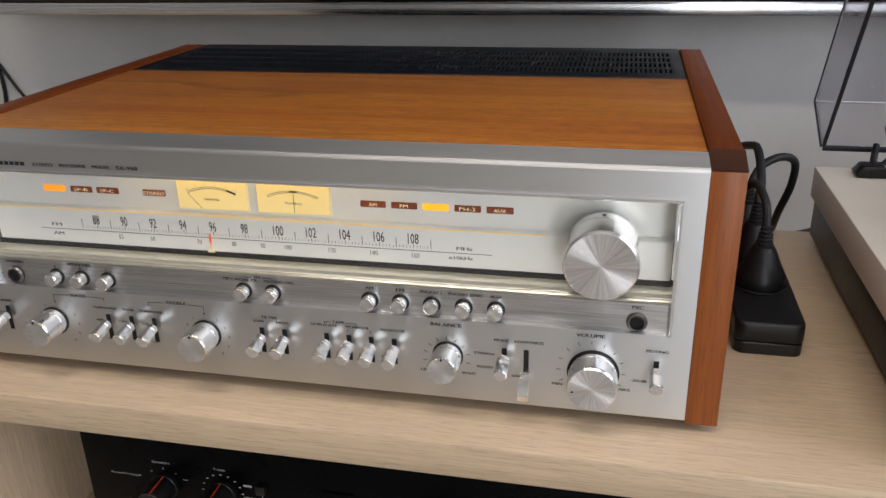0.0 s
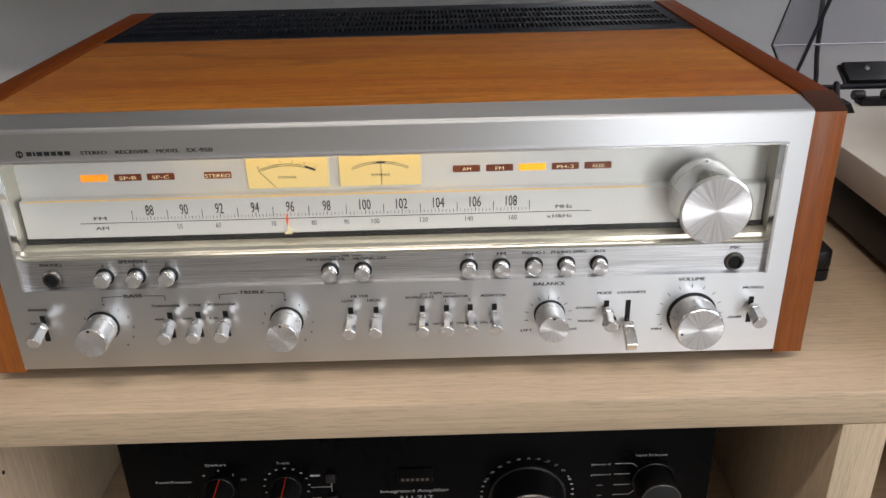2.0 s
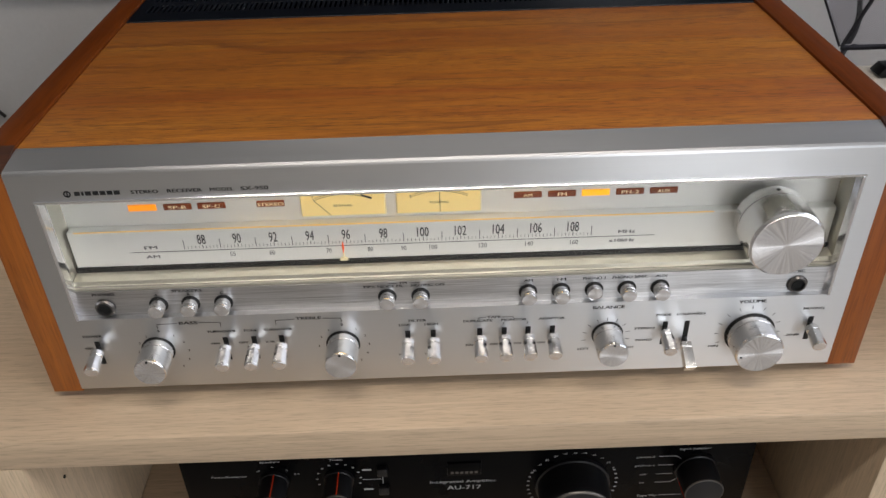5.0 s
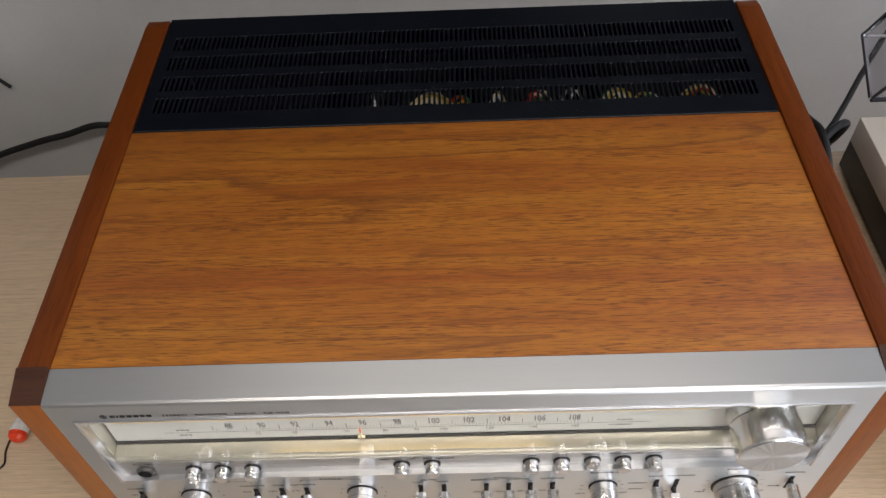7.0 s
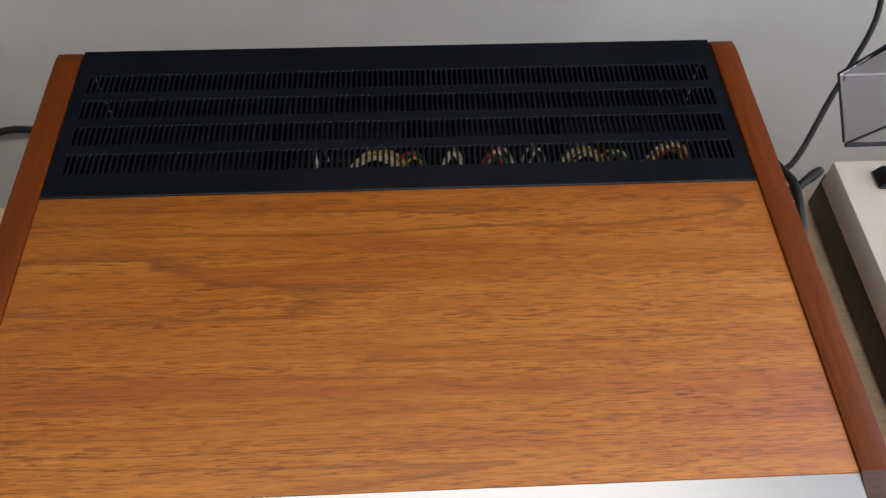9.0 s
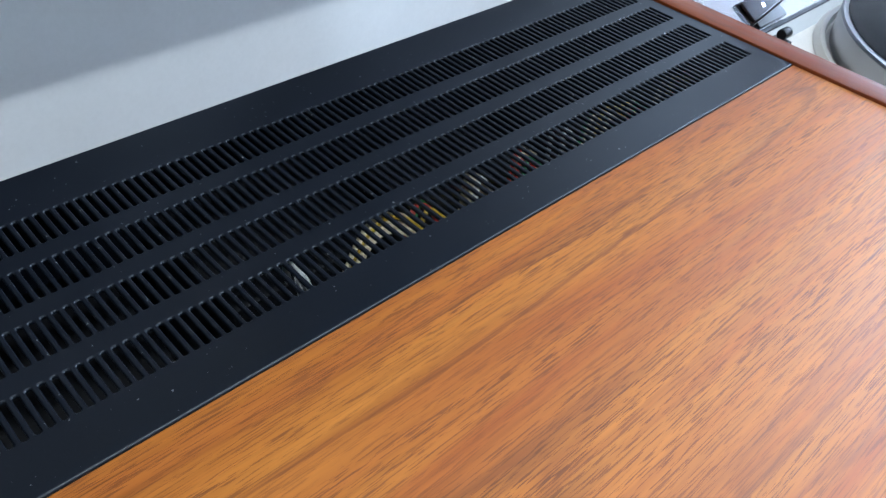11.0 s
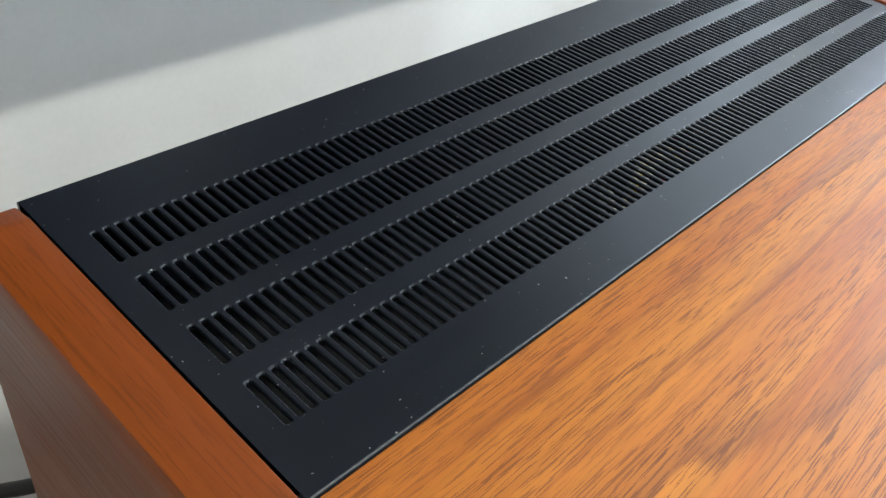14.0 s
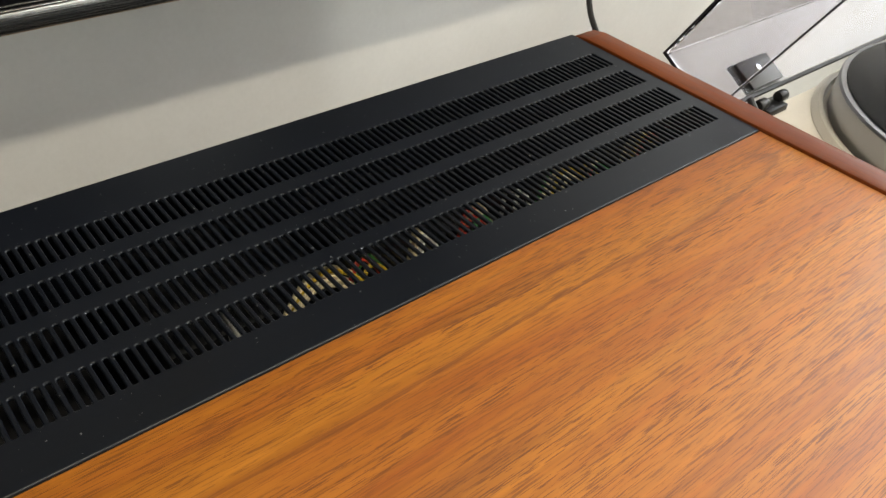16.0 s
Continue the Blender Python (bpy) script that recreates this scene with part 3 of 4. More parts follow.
def top_grille(parent):
    """Black steel lid with four rows of punched slots with pressed rims."""
    ya, yb, zt = 0.2303, 0.3756, 0.7738
    pitch, n, sw = 0.0040, 117, 0.00105
    rows = [(0.2517, 0.2693), (0.2782, 0.2958), (0.3046, 0.3222), (0.3310, 0.3486)]
    verts, faces = [], []

    def quad(*ps):
        i = len(verts)
        verts.extend(ps)
        faces.append(tuple(range(i, i + len(ps))))
    xl, xr = -HW + 0.0008, HW - 0.0008
    sx0 = -(n - 1) / 2 * pitch
    edges = [ya + 0.0014] + [v for a, b in rows for v in (a - 0.0012, b + 0.0012)] + [yb]
    for i in range(0, len(edges), 2):
        quad((xl, edges[i], zt), (xr, edges[i], zt), (xr, edges[i + 1], zt), (xl, edges[i + 1], zt))
    for a, b in rows:
        p, q = a - 0.0012, b + 0.0012
        quad((xl, p, zt), (sx0 - pitch / 2, p, zt), (sx0 - pitch / 2, q, zt), (xl, q, zt))
        quad((-sx0 + pitch / 2, p, zt), (xr, p, zt), (xr, q, zt), (-sx0 + pitch / 2, q, zt))
        for i in range(n):
            cx = sx0 + i * pitch
            c = 0.0006

            def ring(grow, z):
                w, l0, l1, k = sw + grow, a - grow, b + grow, c
                return [(cx - w + k, l0, z), (cx + w - k, l0, z), (cx + w, l0 + k, z), (cx + w, l1 - k, z), (cx + w - k, l1, z), (cx - w + k, l1, z), (cx - w, l1 - k, z), (cx - w, l0 + k, z)]
            A, B, C, D = ring(0.0005, zt), ring(0.0002, zt - 0.00016), ring(0.0, zt - 0.0005), ring(0.0, zt - 0.0014)
            o = [(cx - pitch / 2, p, zt), (cx + pitch / 2, p, zt), (cx + pitch / 2, q, zt), (cx - pitch / 2, q, zt)]
            quad(o[0], o[1], A[1], A[0])
            quad(o[1], A[2], A[1])
            quad(o[1], o[2], A[3], A[2])
            quad(o[2], A[4], A[3])
            quad(o[2], o[3], A[5], A[4])
            quad(o[3], A[6], A[5])
            quad(o[3], o[0], A[7], A[6])
            quad(o[0], A[0], A[7])
            for U, V in ((A, B), (B, C), (C, D)):
                for j in range(8):
                    k = (j + 1) % 8
                    quad(U[j], U[k], V[k], V[j])
    me = bpy.data.meshes.new("grille")
    me.from_pydata(verts, [], faces)
    bm = bmesh.new()
    bm.from_mesh(me)
    bpy.data.meshes.remove(me)
    bmesh.ops.remove_doubles(bm, verts=bm.verts[:], dist=0.00002)
    g = part("top_grille", bm, BLACK_METAL, parent, "black slotted steel ventilation cover", smooth=False)
    part("front_flange", bm_prism([(ya + 0.0008, zt - 0.0030), (ya + 0.0008, zt - 0.0005), (ya + 0.0009, zt - 0.0002), (ya + 0.0011, zt - 0.00005), (ya + 0.0014, zt), (ya + 0.0014, zt - 0.0030)], xl, xr, "x"), BLACK_EDGE, g, "rounded glossy front lip", sharp=70)
    part("rear_flange", bm_prism([(yb, zt), (yb + 0.0012, zt - 0.0008), (yb + 0.0012, 0.625), (yb - 0.0008, 0.625), (yb - 0.0008, zt - 0.001)], xl, xr, "x"), BLACK_METAL, g)
    return g


def wire_bundle(parent, x0, x1, cols, rise, rnd):
    """A few thin cords bowing up under the slots."""
    for c in cols:
        dy, dz, dx = 0.006 + rnd.uniform(-0.005, 0.004), rnd.uniform(-0.003, 0.002), rnd.uniform(-0.003, 0.003)
        xm = (x0 + x1) / 2 + dx
        pts = [(x0 + dx, 0.262 + dy, 0.725), (x0 + 0.004 + dx, 0.264 + dy, 0.750 + dz), (xm, 0.268 + dy, 0.750 + rise + dz), (x1 - 0.004 + dx, 0.264 + dy, 0.750 + dz), (x1 + dx, 0.258 + dy, 0.722)]
        part("wire", bm_tube(pts, 0.0011, 6, 6), WIRES[c], parent)


def receiver():
    T = thing("stereo_receiver", (0, 0.18, S), "vintage silver-fronted stereo receiver with teak top, standing on the sideboard", "stereo receiver")
    # wooden case
    side_panel(T, -1)
    side_panel(T, 1)
    part("top_board", bm_box(-HW + 0.0001, HW - 0.0001, 0.0236, 0.2306, 0.760, 0.7732, 0.0005), TEAK, T, "orange-brown teak veneer top")
    top_grille(T)
    # chassis
    part("chassis_bottom", bm_box(-HW + 0.001, HW - 0.001, 0.030, 0.371, 0.612, 0.616), BLACK_METAL, T)
    part("chassis_bulkhead", bm_box(-HW + 0.001, HW - 0.001, 0.040, 0.244, 0.617, 0.755), BLACK_METAL, T)
    for s in (-1, 1):
        xa, xb = sorted((s * (HW - 0.0012), s * (HW - 0.0026)))
        part("chassis_side", bm_box(xa, xb, 0.246, 0.370, 0.6165, 0.7715), BLACK_METAL, T)
    for x0, x1, y0, y1, z1 in ((-0.22, -0.11, 0.265, 0.355, 0.735), (-0.085, 0.0, 0.285, 0.36, 0.742), (0.02, 0.10, 0.29, 0.36, 0.738), (0.12, 0.22, 0.288, 0.36, 0.742)):
        part("transformer", bm_box(x0, x1, y0, y1, 0.6165, z1, 0.003), BLACK_PLASTIC, T)
    rnd = random.Random(4)
    wire_bundle(T, -0.0665, -0.0590, [1, 5], 0.014, rnd)
    wire_bundle(T, -0.042, 0.004, [0, 0, 0, 0, 0, 2, 0, 0], 0.013, rnd)
    wire_bundle(T, -0.008, 0.018, [2, 3, 4, 3], 0.010, rnd)
    wire_bundle(T, 0.026, 0.048, [0, 0, 1, 2, 0, 1], 0.014, rnd)
    wire_bundle(T, 0.055, 0.081, [0, 3, 4, 2, 3, 0], 0.013, rnd)
    wire_bundle(T, 0.085, 0.106, [5, 1], 0.014, rnd)
    wire_bundle(T, 0.113, 0.150, [2, 0, 0, 4, 0, 1, 0], 0.013, rnd)
    wire_bundle(T, 0.140, 0.168, [3, 2, 0, 4], 0.011, rnd)
    wire_bundle(T, 0.177, 0.214, [0, 2, 4, 0, 1, 2, 3, 0], 0.014, rnd)
    part("wire", bm_tube([(-0.0560, 0.288, 0.735), (-0.0590, 0.286, 0.756), (-0.0618, 0.281, 0.7648), (-0.0632, 0.274, 0.7655), (-0.0622, 0.268, 0.762), (-0.0600, 0.264, 0.748), (-0.0600, 0.262, 0.730)], 0.0015, 8, 8), WIRES[1], T, "white hooked wire")
    for x in (-0.21, 0.21):
        for y in (0.035, 0.33):
            part("foot", bm_lathe([(0.0, S), (0.014, S), (0.016, S + 0.012), (0.0, S + 0.012)], "z", (x, y, 0), 24), RUBBER, T)
    # front panel with its window
    W, zt, zb = 0.2302, 0.7510, 0.6668
    bm = bm_prism([(0.0, zt), (0.0, 0.7678), (0.0006, 0.7690), (0.0022, 0.7700), (0.0232, 0.7730), (0.0232, 0.765), (0.006, 0.757), (0.006, zt)], -HW, HW, "x")
    bm_box(-HW, HW, 0.0, 0.006, 0.6100, zb, bm=bm)
    bm_box(-HW, -W, 0.0, 0.006, zb, zt, bm=bm)
    bm_box(W, HW, 0.0, 0.006, zb, zt, bm=bm)
    bmesh.ops.remove_doubles(bm, verts=bm.verts[:], dist=0.00001)
    F = part("front_panel", bm, FACE, T, "satin silver aluminium front panel", smooth=False)
    bm = bm_prism([(-0.0012, zt + 0.0009), (-0.0012, zt - 0.0009), (0.0045, zt - 0.0022), (0.0045, zt)], -W - 0.0012, W + 0.0012, "x", 0.0003, 1)
    part("window_edge", bm, CHROME, F, "bright polished window edge")
    for s in (-1, 1):
        bm = bm_prism([(s * (W + 0.0010), -0.0010), (s * (W - 0.0008), -0.0010), (s * (W - 0.0020), 0.0045), (s * (W + 0.0004), 0.0045)], zb - 0.0002, zt - 0.001, "z", 0.0003, 1)
        part("window_edge", bm, CHROME, F)
    LIFT[:] = [0.0005, 0.0, 0.0016]
    # recess: walls, upper plate, dial plate, ledge
    part("recess_ceiling", bm_box(-W, W, 0.0062, 0.030, zt - 0.0020, zt + 0.0005), RECESS, F)
    for s in (-1, 1):
        x0, x1 = sorted((s * (W - 0.0005), s * (W + 0.003)))
        part("recess_side", bm_box(x0, x1, 0.0062, 0.030, 0.684, zt - 0.0021), RECESS, F)
    up = part("indicator_plate", bm_box(-W, W, 0.0230, 0.0260, 0.7165, zt - 0.0025), DIAL, F, "satin plate with lamps and meters")
    bm = bm_prism([(0.0160, 0.6940), (0.0160, 0.7180), (0.0166, 0.7187), (0.0228, 0.7187), (0.0228, 0.6940)], -W + 0.002, W - 0.002, "x")
    dial = part("dial_plate", bm, DIAL, F, "satin dial plate with frequency scale", smooth=False)
    part("dial_top_edge", bm_box(-W + 0.006, W - 0.075, 0.0157, 0.0163, 0.7183, 0.7190), EDGE_GLOW, F, "glowing amber strip for the light on the dial plate edge")
    part("dial_gap", bm_box(-W + 0.001, W - 0.001, 0.0152, 0.0220, 0.6900, 0.6938), BLACK_HOLE, F)
    part("ledge", bm_prism([(0.0150, 0.6906), (0.0142, 0.6905), (0.0070, 0.6895), (0.0066, 0.6872), (0.0046, 0.6852), (0.0046, 0.6838), (0.0150, 0.6838)], -W + 0.001, W - 0.001, "x"), RECESS, F, "stepped silver ledge below the dial", smooth=False)
    g = part("dial_glass", bm_box(-W + 0.0012, W - 0.0012, 0.0048, 0.0066, 0.6864, zt - 0.0040), GLASS, F, "clear glass over the dial")
    g.visible_shadow = False
    part("button_strip", bm_box(-W + 0.0004, W - 0.0004, 0.0040, 0.0070, zb - 0.0022, 0.6836), STRIP, F, "horizontally brushed darker aluminium strip", smooth=False)

    # words on the front
    def words(text, x, z, h, w=None, y=-0.00015, m=INK, parent=F, align="C"):
        big = h > 0.003
        part("lettering", bm_letters(text, x, z, h if big else h * 1.2, y, w, align, bold=0.012 if big else 0.034), m, parent)

    def line(x0, z0, x1, z1, w=0.00042, y=-0.00015, m=INK, parent=F):
        part("printed_line", bm_line(x0, z0, x1, z1, y, w), m, parent)
    # maker's mark as plain shapes, then the words
    part("maker_mark", bm_lathe([(0.0021, -0.0001), (0.0021, -0.0002), (0.0013, -0.0002), (0.0013, -0.0001)], "y", (-0.2120, 0, 0.7543), 20), INK, F, "black ring mark")
    part("maker_mark", bm_box(-0.2124, -0.2116, -0.0002, 0.0, 0.7522, 0.7564), INK, F)
    for i, w in enumerate((0.0030, 0.0012, 0.0032, 0.0032, 0.0030, 0.0030, 0.0032)):
        x = -0.2080 + sum((0.0030, 0.0012, 0.0032, 0.0032, 0.0030, 0.0030, 0.0032)[:i]) + i * 0.00085
        part("maker_mark", bm_box(x, x + w, -0.0002, 0.0, 0.7531, 0.7556), INK, F)
    words("STEREO", -0.1695, 0.7543, 0.0018, 0.0150)
    words("RECEIVER", -0.1475, 0.7543, 0.0018, 0.0190)
    words("MODEL", -0.1270, 0.7543, 0.0018, 0.0130)
    words("SX-950", -0.1090, 0.7543, 0.0020, 0.0150)
    # strip words
    ys = 0.00388
    words("PHONES", -0.2125, 0.6813, 0.0016, 0.0135, ys)
    words("SPEAKERS", -0.1620, 0.6823, 0.0016, 0.0180, ys)
    for t, x in (("A", -0.1810), ("B", -0.1615), ("C", -0.1415)):
        words(t, x, 0.6798, 0.0015, None, ys)
    words("FM", -0.0310, 0.6824, 0.0014, 0.0040, ys)
    line(-0.0405, 0.6822, -0.0345, 0.6822, y=ys)
    line(-0.0275, 0.6822, -0.0210, 0.6822, y=ys)
    words("MPX NOISE FIL", -0.0430, 0.6803, 0.0015, 0.0240, ys)
    words("MUTING OFF", -0.0160, 0.6803, 0.0015, 0.0205, ys)
    for t, x, w in (("AM", 0.0450, 0.0052), ("FM", 0.0652, 0.0052), ("PHONO 1", 0.0850, 0.0135), ("PHONO 2/MIC", 0.1070, 0.0215), ("AUX", 0.1260, 0.0072)):
        words(t, x, 0.6810, 0.0016, w, ys)
    words("MIC", 0.2105, 0.6810, 0.0016, 0.0065, ys)
    # lower words
    words("POWER", -0.2255, 0.6522, 0.0015, 0.0118)
    words("ON", -0.2300, 0.6425, 0.0014, 0.0050)
    words("BASS", -0.1645, 0.6605, 0.0018, 0.0112)
    words("TREBLE", -0.0905, 0.6610, 0.0018, 0.0155)
    for x0, x1, xm, hw in ((-0.1840, -0.1450, -0.1645, 0.0066), (-0.1110, -0.0705, -0.0905, 0.0088)):
        line(x0, 0.6600, xm - hw, 0.6604)
        line(xm + hw, 0.6604, x1, 0.6600)
        line(x0, 0.6600, x0, 0.6568)
        line(x1, 0.6600, x1, 0.6568)
    words("TURNOVER", -0.1455, 0.6528, 0.0015, 0.0178)
    words("TONE", -0.1275, 0.6528, 0.0015, 0.0088)
    words("TURNOVER", -0.1105, 0.6528, 0.0015, 0.0178)
    words("400", -0.1510, 0.6432, 0.0013, 0.0060)
    words("OFF", -0.1330, 0.6432, 0.0013, 0.0062)
    words("2.5k", -0.1165, 0.6432, 0.0013, 0.0060)
    words("Hz", -0.1460, 0.6292, 0.0012, 0.0030)
    words("Hz", -0.1115, 0.6292, 0.0012, 0.0030)
    for cx in (-0.1840, -0.0705):
        words("0", cx, 0.6548, 0.0016)
        for i, t in enumerate("12345"):
            a = radians(33 + 27 * i)
            words(t, cx + 0.0158 * math.sin(a), 0.6375 + 0.0158 * math.cos(a), 0.0014)
            if i < 3:
                words(t, cx - 0.0158 * math.sin(a), 0.6375 + 0.0158 * math.cos(a), 0.0014)
    words("FILTER", -0.0235, 0.6560, 0.0015, 0.0108)
    words("LOW", -0.0315, 0.6528, 0.0015, 0.0072)
    words("HIGH", -0.0150, 0.6528, 0.0015, 0.0082)
    for x in (-0.0345, -0.0180):
        words("Hz", x, 0.6285, 0.0012, 0.0032)
    words("TAPE", 0.0240, 0.6567, 0.0015, 0.0085)
    line(0.0145, 0.6564, 0.0190, 0.6564)
    line(0.0290, 0.6564, 0.0360, 0.6564)
    line(0.0145, 0.6564, 0.0145, 0.6552)
    line(0.0360, 0.6564, 0.0360, 0.6552)
    words("DUPLICATE", 0.0140, 0.6540, 0.0015, 0.0178)
    words("MONITOR", 0.0365, 0.6540, 0.0015, 0.0155)
    words("1", 0.0300, 0.6514, 0.0015)
    words("2", 0.0450, 0.6514, 0.0015)
    words("ADAPTOR", 0.0600, 0.6540, 0.0015, 0.0162)
    for x in (0.0085, 0.0240, 0.0390, 0.0540):
        words("ON", x, 0.6345, 0.0014, 0.0046)
    words("BALANCE", 0.0950, 0.6612, 0.0019, 0.0195)
    words("LEFT", 0.0815, 0.6278, 0.0014, 0.0072)
    words("RIGHT", 0.1095, 0.6278, 0.0014, 0.0090)
    words("MODE", 0.1300, 0.6536, 0.0015, 0.0090)
    words("LOUDNESS", 0.1472, 0.6536, 0.0015, 0.0178)
    words("STEREO", 0.1190, 0.6432, 0.0014, 0.0128)
    words("MONO", 0.1195, 0.6335, 0.0014, 0.0100)
    words("ON", 0.1390, 0.6290, 0.0014, 0.0046)
    words("VOLUME", 0.1840, 0.6618, 0.0019, 0.0168)
    words("MIN", 0.1650, 0.6262, 0.0014, 0.0062)
    words("MAX", 0.2060, 0.6262, 0.0014, 0.0066)
    words("MUTING", 0.2235, 0.6546, 0.0015, 0.0128)
    words("-20dB", 0.2140, 0.6335, 0.0014, 0.0095)
    for cx, r, n in ((0.0950, 0.0128, 9), (0.1850, 0.0182, 11)):
        for i in range(n):
            a = radians(-100 + 200 * i / (n - 1)) if n == 9 else radians(-115 + 230 * i / (n - 1))
            line(cx + r * math.sin(a), 0.6375 + r * math.cos(a), cx + (r + 0.0026) * math.sin(a), 0.6375 + (r + 0.0026) * math.cos(a))
    # knobs, levers, buttons, sockets
    knob(T, "bass_knob", -0.1872, 0.6395, 0.0, -0.0212, 0.0099, "turned aluminium bass knob")
    knob(T, "treble_knob", -0.0710, 0.6392, 0.0, -0.0212, 0.0101, "turned aluminium treble knob")
    knob(T, "balance_knob", 0.0958, 0.6396, 0.0, -0.0208, 0.0094, "turned aluminium balance knob")
    knob(T, "volume_knob", 0.1866, 0.6362, 0.0, -0.0200, 0.0150, "large turned aluminium volume knob", index=False, facets=30)
    part("index_dot", bm_lathe([(0.0008, -0.0202), (0.0, -0.0204)], "y", (0.1752, 0, 0.6337), 10), INK, T)
    k = knob(T, "tuning_knob", 0.1880, 0.7145, 0.0155, -0.0165, 0.0215, "large turned aluminium tuning knob", index=False, facets=34, ring=False)
    part("set_screw_hole", bm_lathe([(0.0, 0.7353), (0.0012, 0.7354), (0.0012, 0.7358), (0.0, 0.7357)], "z", (0.1880, 0.0105, 0), 12), BLACK_HOLE, k)
    for x in (-0.2240, -0.1440, -0.1262, -0.1090, -0.0300, -0.0140, 0.0152, 0.0305, 0.0455, 0.0608, 0.1318, 0.2235):
        lever(T, x, 0.6430, 0.6390)
    lever(T, 0.1455, 0.6345, 0.6245, 0.0, 4, 1.06)
    for x in (-0.1808, -0.1612, -0.1412, -0.0412, -0.0208, 0.0450, 0.0652, 0.1057, 0.1260):
        push_button(T, x, 0.0045)
    push_button(T, 0.0855, 0.0010)
    socket(T, -0.2135)
    socket(T, 0.2105)
    # indicator lamps
    yl = 0.0222
    for x, m, t in ((-0.1825, AMBER_LIT, ""), (-0.1618, AMBER_OFF, "SP-B"), (-0.1418, AMBER_OFF, "SP-C"), (-0.1070, AMBER_OFF, "STEREO"), (0.0450, AMBER_OFF, "AM"),
                    (0.0652, AMBER_OFF, "FM"), (0.0852, YELLOW_LIT, ""), (0.1055, AMBER_OFF, "PH-2"), (0.1255, AMBER_OFF, "AUX")):
        lamp = part("indicator_lamp", bm_box(x - 0.0083, x + 0.0083, yl, 0.0232, 0.7284, 0.7327, 0.0004, 1), m, up, "lit lamp" if not t else "unlit amber lamp", at=(x, yl, 0.7305))
        if t:
            part("lettering", bm_letters(t, x, 0.7305, 0.0021, yl - 0.0002, 0.0026 * len(t)), CREAM_PRINT, lamp, at=(x, yl, 0.7305))
    # meters
    for cx, word in ((-0.0642, "SIGNAL"), (-0.0078, "TUNING")):
        mt = part("meter", bm_box(cx - 0.0252, cx + 0.0252, 0.0214, 0.0232, 0.7212, 0.7478, 0.0006), CREAM_PLASTIC, up, "cream framed meter", at=(cx, 0.0222, 0.734))
        part("meter_face", bm_box(cx - 0.0244, cx + 0.0244, 0.0209, 0.0216, 0.7220, 0.7474), METER_FACE, mt, "warm yellow backlit meter face", at=(cx, 0.0212, 0.734))
        yy = 0.0207
        part("lettering", bm_letters(word, cx, 0.7288, 0.0015, yy, 0.0115), INK, mt, at=(cx, yy, 0.731))
        arc = None
        for r in (0.0400, 0.0411):
            for i in range(16):
                a0, a1 = radians(-25 + 50 * i / 16), radians(-25 + 50 * (i + 1) / 16)
                zc = 0.7362 - 0.0400
                arc = bm_line(cx + r * math.sin(a0), zc + r * math.cos(a0), cx + r * math.sin(a1), zc + r * math.cos(a1), yy, 0.0003, arc)
        part("meter_scale", arc, INK, mt, at=(cx, yy, 0.738))
        if word == "SIGNAL":
            part("meter_needle", bm_line(cx - 0.0170, 0.7330, cx - 0.0075, 0.7222, yy - 0.0004, 0.0003), INK, mt, at=(cx, yy, 0.73))
            part("meter_scale", bm_line(cx + 0.0110, 0.7352, cx + 0.0172, 0.7330, yy - 0.0001, 0.0010), INK, mt, at=(cx, yy, 0.737))
            for i, t in enumerate("012345"):
                a = radians(-24 + 9.6 * i)
                part("lettering", bm_letters(t, cx + 0.0428 * math.sin(a), 0.6962 + 0.0428 * math.cos(a), 0.0012, yy), INK, mt, at=(cx, yy, 0.74))
        else:
            part("meter_needle", bm_line(cx + 0.0007, 0.7382, cx + 0.0007, 0.7225, yy - 0.0004, 0.0003), INK, mt, at=(cx, yy, 0.73))
            part("meter_scale", bm_box(cx - 0.0020, cx + 0.0034, yy - 0.0002, yy, 0.7364, 0.7371), INK, mt, at=(cx, yy, 0.739))
    # dial scale
    yd = 0.0158
    bow = (0.0, -0.0011, -0.0017, -0.0020, -0.0027, -0.0025, -0.0011, -0.0008, -0.0003, 0.0, 0.0, 0.0)
    for i in range(11):
        f = 88 + 2 * i
        words(str(f), -0.1500 + 0.0222 * i + bow[i], 0.7115, 0.0068, 0.0021 * len(str(f)) + 0.0006, yd, INK, dial)
    for i in range(11 * 10 + 1):
        u = max(0.0, i / 10 - 0.5)
        x = -0.1610 + 0.0222 * i / 10 + bow[int(u)] * (1 - u % 1) + bow[int(u) + 1] * (u % 1)
        h = 0.0062 if i % 10 == 0 else 0.0026 if i % 5 == 0 else 0.0018
        line(x, 0.7052, x, 0.7052 + h, 0.0004 if i % 5 == 0 else 0.00028, yd, INK, dial)
    line(-0.1940, 0.7036, 0.1215, 0.7036, 0.0004, yd, INK, dial)
    words("FM", -0.1810, 0.7068, 0.0019, 0.0075, yd, GREY_INK, dial)
    words("AM", -0.1810, 0.7002, 0.0019, 0.0080, yd, GREY_INK, dial)
    words("MHz", 0.1045, 0.7068, 0.0019, 0.0100, yd, GREY_INK, dial)
    words("x10kHz", 0.1020, 0.7005, 0.0019, 0.0155, yd, GREY_INK, dial)
    for t, x in (("55", -0.1330), ("60", -0.1092), ("70", -0.0750), ("80", -0.0500), ("90", -0.0298), ("100", -0.0120), ("120", 0.0180), ("140", 0.0460), ("160", 0.0732)):
        words(t, x, 0.7003, 0.0032, 0.0016 * len(t), yd, GREY_INK, dial)
